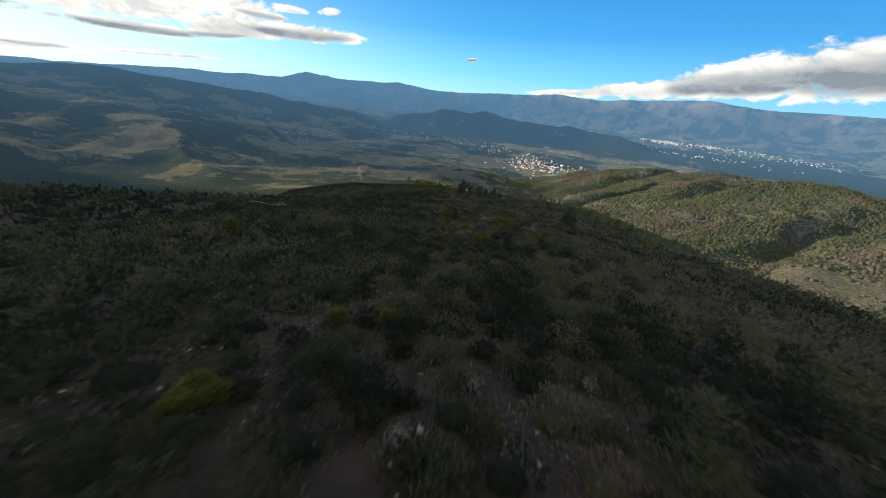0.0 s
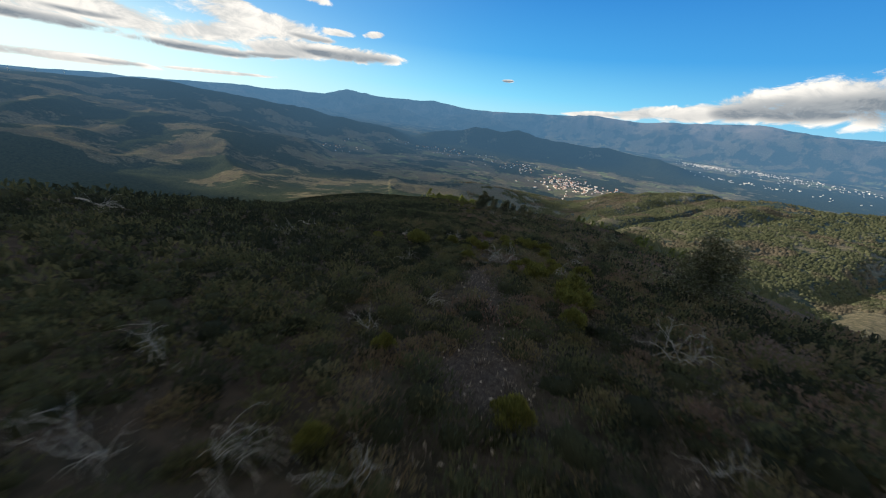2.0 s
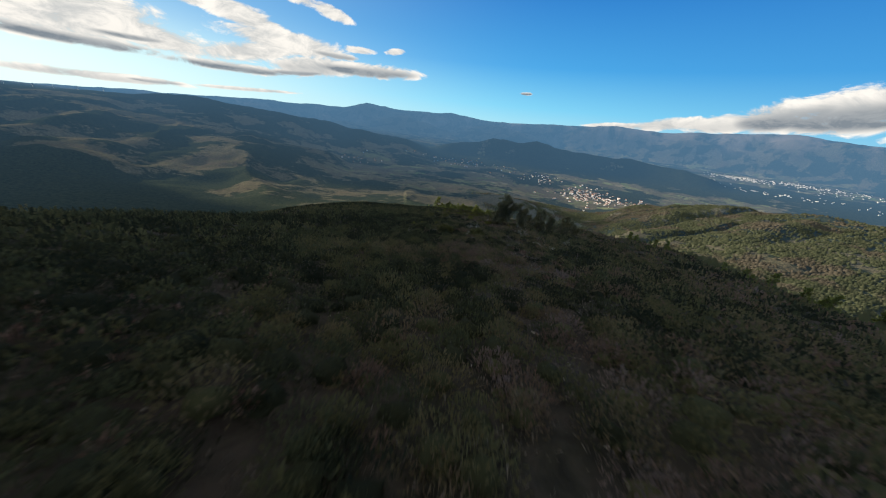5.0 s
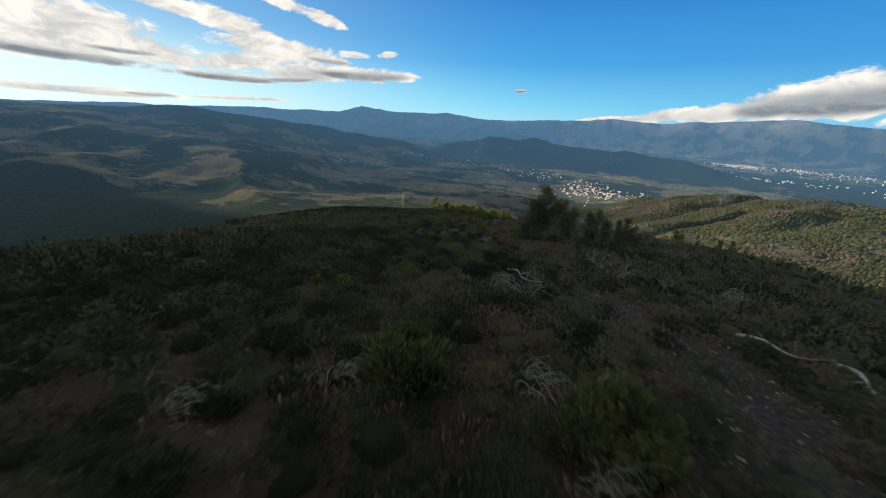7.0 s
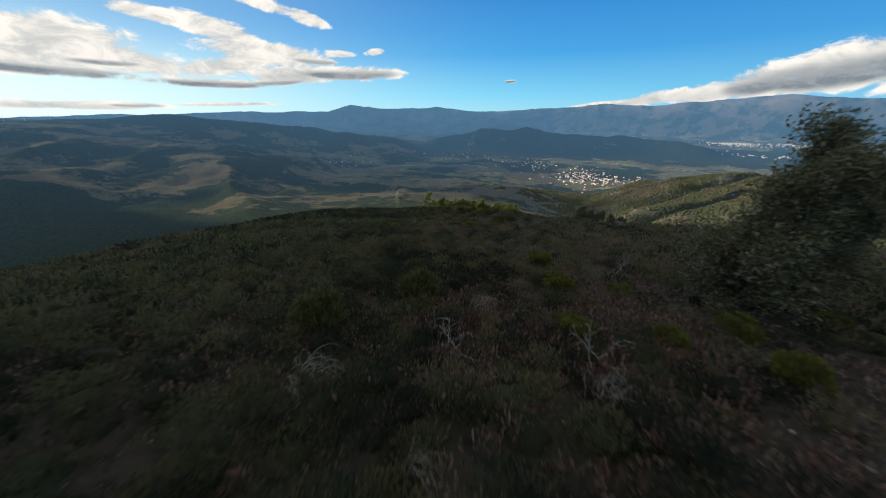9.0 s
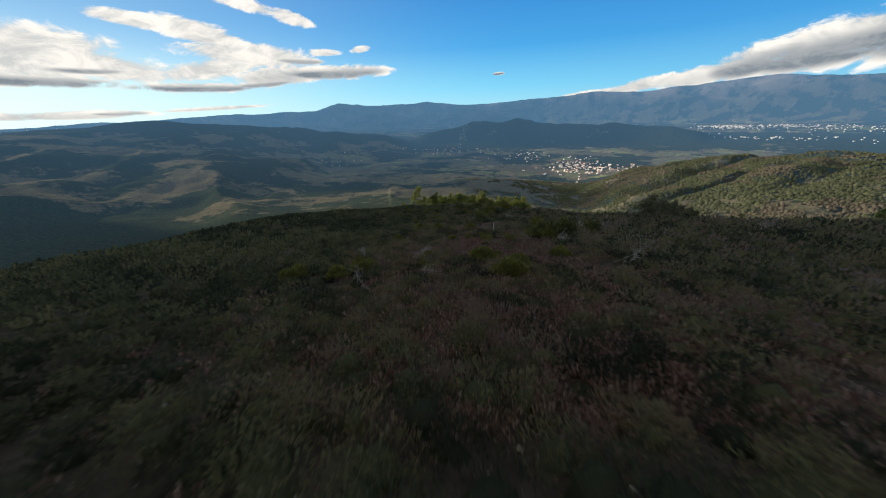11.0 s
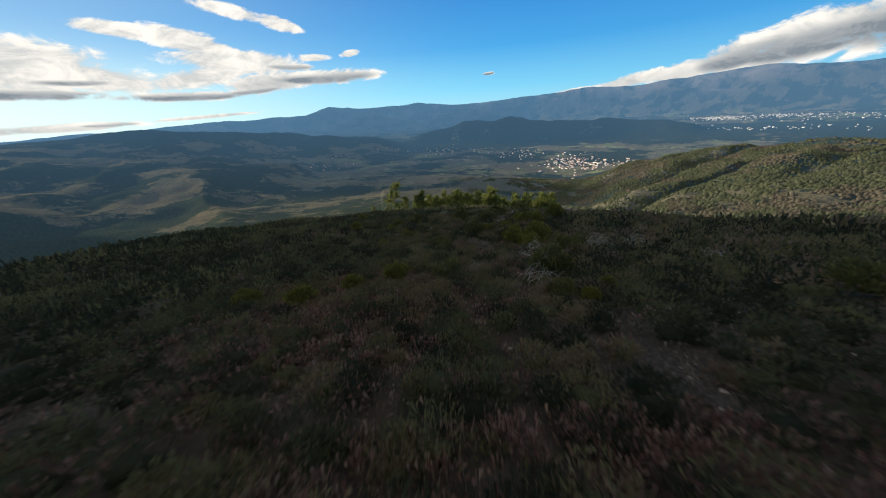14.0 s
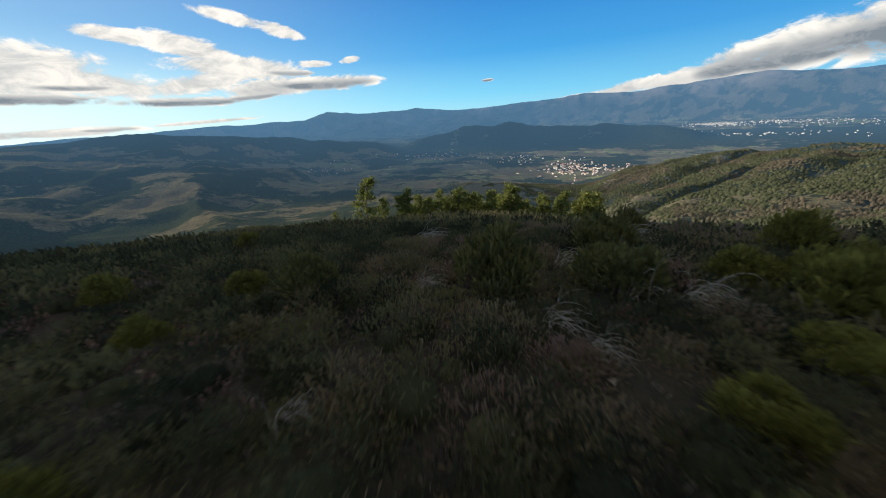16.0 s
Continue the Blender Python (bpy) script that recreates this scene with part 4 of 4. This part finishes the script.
def broadleaf(name, x, y, height, width, leaves, label, leaf=0.11, lean=0.15, bare_foot=0.12, full=1.0):
    """A tree with a forked trunk, limbs and a ragged crown of many small leaves."""
    ob = thing(name, x, y, label, "tree", "trees on the ridge", turn=0)
    lines, tips = [], []
    first = rng.uniform(0, 6.28)
    for k in range(3):
        a = first + k * 2.1
        pts, rad = branch((math.cos(a) * 0.12, math.sin(a) * 0.12, 0), (math.cos(a) * (0.05 if k == 0 else 0.26) + lean, math.sin(a) * (0.05 if k == 0 else 0.26), 1.3), height * (0.86 if k == 0 else 0.74), height * 0.02, 9, 0.08)
        lines.append((pts, rad))
        for j in range(1, 10):
            for _ in range(5):
                b = rng.uniform(0, 6.28)
                reach = width * 0.5 * rng.uniform(0.35, 1.0) * (1.15 - 0.8 * j / 9)
                q, r = branch(pts[j], (math.cos(b), math.sin(b), 0.5), reach, rad[j] * 0.5, 4, 0.2)
                lines.append((q, r))
                tips += [q[2], q[3], q[4]]
    part("trunk", mesh_of("trunk", *tubes(lines, 4), [BARK]), ob)
    tips = np.array(tips)
    tips = tips[(tips[:, 2] > height * bare_foot) & (rng.uniform(0, 1, len(tips)) < 0.5)]
    size = rng.uniform(0.16, 0.42, len(tips)) * height / 6 * full
    pick = rng.integers(0, len(tips), leaves)
    p = tips[pick] + np.clip(rng.normal(size=(leaves, 3)), -1.6, 1.6) * size[pick][:, None] * 0.75
    way = rng.normal(size=(leaves, 3)) + [0.2, 0, 0.25]
    v, f = leaflets(p, way, leaf * rng.uniform(0.7, 1.6, leaves), leaf * rng.uniform(0.5, 0.9, leaves))
    part("crown", mesh_of("crown", v, f, [LEAF], smooth=False), ob)
    return ob


broadleaf("tree", 22.8, 120.8, 6.5, 4.6, 46000, "wind-blown evergreen tree with grey-green leaves on the slope", 0.095, 0.2, 0.02, 1.0)
broadleaf("tree", 27.4, 123.5, 5.6, 3.2, 12000, "smaller wind-blown tree beside a larger one", 0.10, 0.16, 0.05)
for x, y, tall, wide in ((32.5, 127.5, 5.6, 2.9), (36.2, 130.5, 4.8, 2.6), (40.2, 133.8, 5.4, 2.9), (44.5, 137.5, 3.8, 2.8), (50.0, 141.0, 3.2, 2.6), (57.0, 146.0, 2.0, 2.4),
                         (63.0, 150.0, 1.9, 2.2)):
    broadleaf("tree", x, y, tall, wide, 6000, "narrow dark evergreen tree in a row on the slope", 0.14, 0.1, 0.02)
for x, y, tall, wide in ((44.0, 180.6, 4.0, 4.6), (46.8, 182.5, 3.8, 4.4), (50.5, 185.0, 4.2, 4.4), (55.0, 188.5, 3.2, 3.6), (59.5, 192.0, 3.0, 3.4)):
    broadleaf("tree", x, y, tall, wide, 6500, "low rounded dark evergreen tree at the ridge edge", 0.15, 0.0, 0.02)
broadleaf("tree", 23.2, 39.7, 4.6, 4.6, 12000, "low scrubby tree with dense dull leaves", 0.11, 0.0, 0.0, 1.6)
broadleaf("tree", 26.8, 56.0, 3.0, 3.4, 4000, "low scrubby tree with thin dull leaves", 0.13, 0.0, 0.02)


def pine_mesh(height, tufts):
    lines = [branch((0, 0, 0), (0.05, 0.02, 1), height, height * 0.022, 8, 0.05)]
    trunk = lines[0][0]
    tips = []
    for j in range(2, 9):
        for _ in range(4):
            b = rng.uniform(0, 6.28)
            q, r = branch(trunk[j], (math.cos(b), math.sin(b), 0.35), height * 0.26 * (1.25 - j / 10), height * 0.006, 4, 0.15)
            lines.append((q, r))
            tips += [q[2], q[3], q[4]]
    tips += [trunk[8], trunk[7]]
    tips = np.array(tips)
    pick = rng.integers(0, len(tips), tufts)
    p = tips[pick] + rng.normal(size=(tufts, 3)) * height * 0.028
    v, f = leaflets(p, rng.normal(size=(tufts, 3)) + [0, 0, 0.7], height * 0.05 * rng.uniform(0.7, 1.5, tufts), height * 0.035 * rng.uniform(0.7, 1.5, tufts))
    return mesh_of("trunk", *tubes(lines, 3), [BARK]), mesh_of("crown", v, f, [NEEDLE], smooth=False)


PINES = [pine_mesh(5.0, 900) for _ in range(4)]


def pine(x, y, s, label="young green pine in a grove on the ridge"):
    trunk, crown = PINES[int(rng.integers(4))]
    ob = thing("pine_tree", x, y, label, "pine", "pines on the ridge", turn=rng.uniform(0, 360), sink=0.1)
    ob.scale = (s, s, s)
    part("trunk", trunk, ob)
    part("crown", crown, ob)


pine(6.2, 253.0, 1.6, "tall pine standing in front of the young grove")
pine(8.4, 255.0, 1.05, "tall pine standing in front of the young grove")
pine(1.5, 252.0, 0.6)
for k in range(270):
    a, far = radians(rng.uniform(-6, 29)), rng.uniform(50, 96)
    pine(17.0 + far * math.sin(a), 200.0 + far * math.cos(a), rng.uniform(0.65, 1.05) * (1 + 1.2 * max(a - 0.12, 0)))
for k in range(36):
    y = rng.uniform(90, 250)
    cx, _ = crest(np.array([y]))
    pine(float(cx[0]) + rng.uniform(60, 95), y, rng.uniform(0.5, 1.0), "dark pine on the steep side of the ridge")


def build_post():
    ob = thing("marker_post", 19.0, 166.1, "pale weathered wooden marker post standing in the heather", "post", sink=0.15)
    bm = bmesh.new()
    bmesh.ops.create_cone(bm, cap_ends=True, segments=10, radius1=0.04, radius2=0.034, depth=1.25, matrix=pose(0, 0, 0.62))
    bmesh.ops.bevel(bm, geom=[e for e in bm.edges if e.calc_face_angle(0) > 1.0], offset=0.008, segments=1, affect="EDGES")
    me = bpy.data.meshes.new("post")
    bm.to_mesh(me)
    bm.free()
    me.materials.append(CONCRETE)
    part("post", me, ob)


build_post()

# ---- far things: villages, woods, pylons ----
def house_mesh(w, d, h):
    bm = bmesh.new()
    bmesh.ops.create_cube(bm, size=1, matrix=Matrix.Translation((0, 0, h / 2)) @ Matrix.Diagonal((w, d, h, 1)))
    walls = bpy.data.meshes.new("wall")
    bm.to_mesh(walls)
    bm.free()
    walls.materials.append(WALLW)
    e = 0.5
    v = [(-w / 2 - e, -d / 2 - e, h + 0.01), (w / 2 + e, -d / 2 - e, h + 0.01), (w / 2 + e, d / 2 + e, h + 0.01), (-w / 2 - e, d / 2 + e, h + 0.01), (-w / 2 - e, 0, h + d * 0.25), (w / 2 + e, 0, h + d * 0.25)]
    roof = bpy.data.meshes.new("roof")
    roof.from_pydata(v, [], [(0, 1, 5, 4), (2, 3, 4, 5), (0, 4, 3), (1, 2, 5), (3, 2, 1, 0)])
    roof.materials.append(TILE)
    return walls, roof


HOUSES = [house_mesh(11, 8, 6), house_mesh(14, 9, 5), house_mesh(9, 8, 8)]


def far_house(az, r, s=1.0):
    p = land_point(np.array([az]), np.array([r]))[0]
    k = float(squeeze(np.array([r]))[0]) / r
    ob = new("house")
    ob.matrix_world = Matrix.Translation(p - np.array([0, 0, 1.0])) @ pose(0, 0, 0, 0, 0, rng.uniform(0, 360)) @ Matrix.Scale(k * s * 1.2, 4)
    tagged(ob, "white house with a clay tile roof in a far village", "house", "village houses")
    walls, roof = HOUSES[int(rng.integers(3))]
    part("wall", walls, ob)
    part("roof", roof, ob)


for count, az0, r0, da, dr in ((110, 23.3, 3230, 1.7, 260), (40, 22.5, 3050, 2.6, 260), (40, 28.5, 3150, 3.4, 150), (44, 14.5, 3950, 3.0, 260),
                               (60, 1.5, 4700, 3.6, 240), (16, -15.5, 3700, 1.8, 200), (10, 26.5, 2850, 1.0, 60)):
    for k in range(count):
        far_house(az0 + rng.normal() * da, max(r0 + rng.normal() * dr, 2300), rng.uniform(0.7, 1.2))


def far_town():
    """Towns on the plain, too far off to count the houses."""
    vs, fs, total = [], [], 0
    box = np.array([(-1, -1, 0), (1, -1, 0), (1, 1, 0), (-1, 1, 0), (-1, -1, 1), (1, -1, 1), (1, 1, 1), (-1, 1, 1)], float)
    quad = np.array([(0, 1, 5, 4), (1, 2, 6, 5), (2, 3, 7, 6), (3, 0, 4, 7), (4, 5, 6, 7)])
    for count, az0, r0, da, dr in ((90, 35, 7000, 1.6, 200), (170, 40.5, 8900, 1.6, 350), (130, 46.5, 9000, 2.2, 350), (90, 53, 8400, 3.0, 400), (60, 46, 6300, 4, 200)):
        for k in range(count):
            az, r = az0 + rng.normal() * da, r0 + rng.normal() * dr
            p = land_point(np.array([az]), np.array([r]))[0]
            sq = float(squeeze(np.array([r]))[0]) / r
            vs.append(box * np.array([rng.uniform(4, 12), rng.uniform(3, 6), rng.uniform(4, 7)]) * sq + p)
            fs.append(quad + total)
            total += 8
    tagged(new("far_town", mesh_of("far_town", np.concatenate(vs), np.concatenate(fs), [WALLF], smooth=False)),
           "white buildings of distant towns on the plain", "town", kind="stuff")


far_town()


def build_woods():
    """Woodland crowns on the slopes across the valley, as joined pointed crowns."""
    n = 135000
    az = rng.uniform(4, 86, n)
    r = 270 + 2000 * rng.uniform(0, 1, n) ** 0.85
    x, y = r * np.sin(np.radians(az)), r * np.cos(np.radians(az))
    clumps = 1.3 * fractal(x / 45, y / 45, 183, 2) - 0.2 - 1.6 * np.clip(fractal(x / 330, y / 330, 185, 2) - 0.52, 0, 1)
    keep = wooded(az, r) * 0.6 + clumps - np.clip((24 - az) / 20, 0, 1) * 0.7 > rng.uniform(0.25, 0.8, n)
    az, r = az[keep], r[keep]
    p = land_point(az, r)
    p[:, 2] = np.where(r < 500, base_z(p[:, 0], p[:, 1]), p[:, 2])
    keep = p[:, 0] > 125
    p, r = p[keep], r[keep]
    # scrub oaks and pines on the foot of the ridge's own steep side
    x, y = rng.uniform(88, 330, 9000), rng.uniform(-60, 330, 9000)
    thick = (fractal(x / 30, y / 30, 187, 2) > 0.4) & (x > np.interp(y, [-60, 120, 200, 330], [80, 92, 120, 150]))
    x, y = x[thick], y[thick]
    p = np.concatenate([p, np.stack([x, y, base_z(x, y) - 0.3], -1)])
    r = np.concatenate([r, np.full(len(x), 480.0)])
    k = len(p)
    s = rng.uniform(3.0, 5.6, k) * np.clip(r / 900, 0.6, 1.0)
    ang = np.arange(5) * 2 * math.pi / 5
    base = np.concatenate([np.stack([np.cos(ang), np.sin(ang), np.full(5, 0.1)], -1), [(0.1, 0.0, 1.25)]])
    tri = np.array([(i, (i + 1) % 5, 5) for i in range(5)])
    v = base[None] * s[:, None, None] * rng.uniform(0.7, 1.3, (k, 6, 3)) + p[:, None]
    f = tri[None] + (np.arange(k) * 6)[:, None, None]
    tagged(new("woods", mesh_of("woods", v.reshape(-1, 3), f.reshape(-1, 3), [WOODS], smooth=True)), "pine woods on the slopes across the valley", "woods", kind="stuff")


build_woods()


def build_shade_cloud():
    """An unseen bank of cloud, added before the sun to shade the ridge and chosen slopes."""
    spots = []
    for k in range(70):
        y = rng.uniform(-40, 182)
        cx, cz = crest(np.array([y]))
        spots.append((float(cx[0]) + rng.uniform(-60, 75), y, float(cz[0]) - rng.uniform(0, 12), 38))
    for k in range(40):
        y = rng.uniform(120, 222)
        cx, cz = crest(np.array([y]))
        spots.append((float(cx[0]) - rng.uniform(35, 130), y, float(cz[0]) - rng.uniform(4, 16), 34))
    # added puffs whose shadow covers the left valley
    for k in range(190):
        az = rng.uniform(-75, -38)
        r = rng.uniform(230, np.interp(az, [-75, -54, -48, -44, -38], [1900, 1750, 1500, 1250, 900]))
        p = land_point(np.array([az]), np.array([r]))[0]
        spots.append((p[0], p[1], p[2], 75))
    spots = [(*s, 2600 if k < 110 else 9000) for k, s in enumerate(spots)]
    # added puffs far up the sun's rays, each group shading a chosen hill
    for count, az0, az1, r0, r1, size in ((26, 4, 17, 1450, 1800, 80), (30, 8, 26, 5700, 6400, 120), (14, -32, -19, 2800, 3300, 120), (24, -30, -6, 5000, 6000, 170)):
        for k in range(count):
            p = land_point(np.array([rng.uniform(az0, az1)]), np.array([rng.uniform(r0, r1)]))[0]
            spots.append((*p, size * 1.3, 20000))
    bm = bmesh.new()
    for x, y, z, size, off in spots:
        at = Vector((x, y, z)) + sun_dir * float(off + rng.uniform(-150, 150))
        bmesh.ops.create_icosphere(bm, subdivisions=2, radius=float(size * rng.uniform(0.8, 1.2)), matrix=Matrix.Translation(at))
    for v in bm.verts:
        v.co += Vector(noise.noise_vector(v.co / 40)) * 14
    me = bpy.data.meshes.new("cloud")
    bm.to_mesh(me)
    bm.free()
    me.materials.append(CLOUD)
    tagged(new("cloud", me), "unseen grey cloud bank added to shade the ridge and valley", "cloud", kind="structure")


build_shade_cloud()


def pylon_mesh():
    """A power pylon: tapering mast, three pairs of arms."""
    lines = [(np.array([(sx * 3.2, sy * 3.2, -2), (sx * 0.5, sy * 0.5, 30), (0, 0, 40)], float), np.array([0.5, 0.4, 0.25])) for sx in (-1, 1) for sy in (-1, 1)]
    for h, w in ((24, 7.0), (30, 5.5), (36, 4.0)):
        lines.append((np.array([(-w, 0, h), (0, 0, h + 0.8), (w, 0, h)], float), np.array([0.2, 0.45, 0.2])))
    return mesh_of("power_pylon", *tubes(lines, 4), [STEEL])


PYLON = pylon_mesh()
for az, r in ((-53.5, 5300), (-51.6, 5450), (-50.2, 5500), (-48.4, 5550), (-46.3, 5600)):
    ob = tagged(new("power_pylon", PYLON), "grey steel lattice power pylon on a distant ridge", "pylon", "pylons on the skyline")
    ob.matrix_world = Matrix.Translation(land_point(np.array([az]), np.array([r]))[0]) @ pose(0, 0, 0, 0, 0, 20) @ Matrix.Scale(0.7, 4)


def build_track():
    """The pale dirt track that bends over the sunlit shoulder below the ridge."""
    t = np.linspace(0, 1, 40)
    az, r = -13.5 + 6.5 * t + 1.5 * np.sin(t * 5), 480 + 420 * t
    x, y = EYE[0] + r * np.sin(np.radians(az)), EYE[1] + r * np.cos(np.radians(az))
    way = np.stack([np.gradient(x), np.gradient(y)], -1)
    way /= np.linalg.norm(way, axis=1, keepdims=True)
    rows = []
    for k in (-2.6, 0.0, 2.6):
        px, py = x - way[:, 1] * k, y + way[:, 0] * k
        paz, pr = np.degrees(np.arctan2(px - EYE[0], py - EYE[1])), np.hypot(px - EYE[0], py - EYE[1])
        rows.append(np.stack([px, py, np.where(pr < 500, base_z(px, py), land_point(paz, pr)[:, 2]) + 0.9 - 0.15 * abs(k)], -1))
    v = np.stack(rows, 1)
    tagged(new("road", mesh_of("road", v.reshape(-1, 3), sheet(v, 40, 3), [EARTH])), "pale dirt track bending over the sunlit shoulder", "track", kind="structure")


build_track()
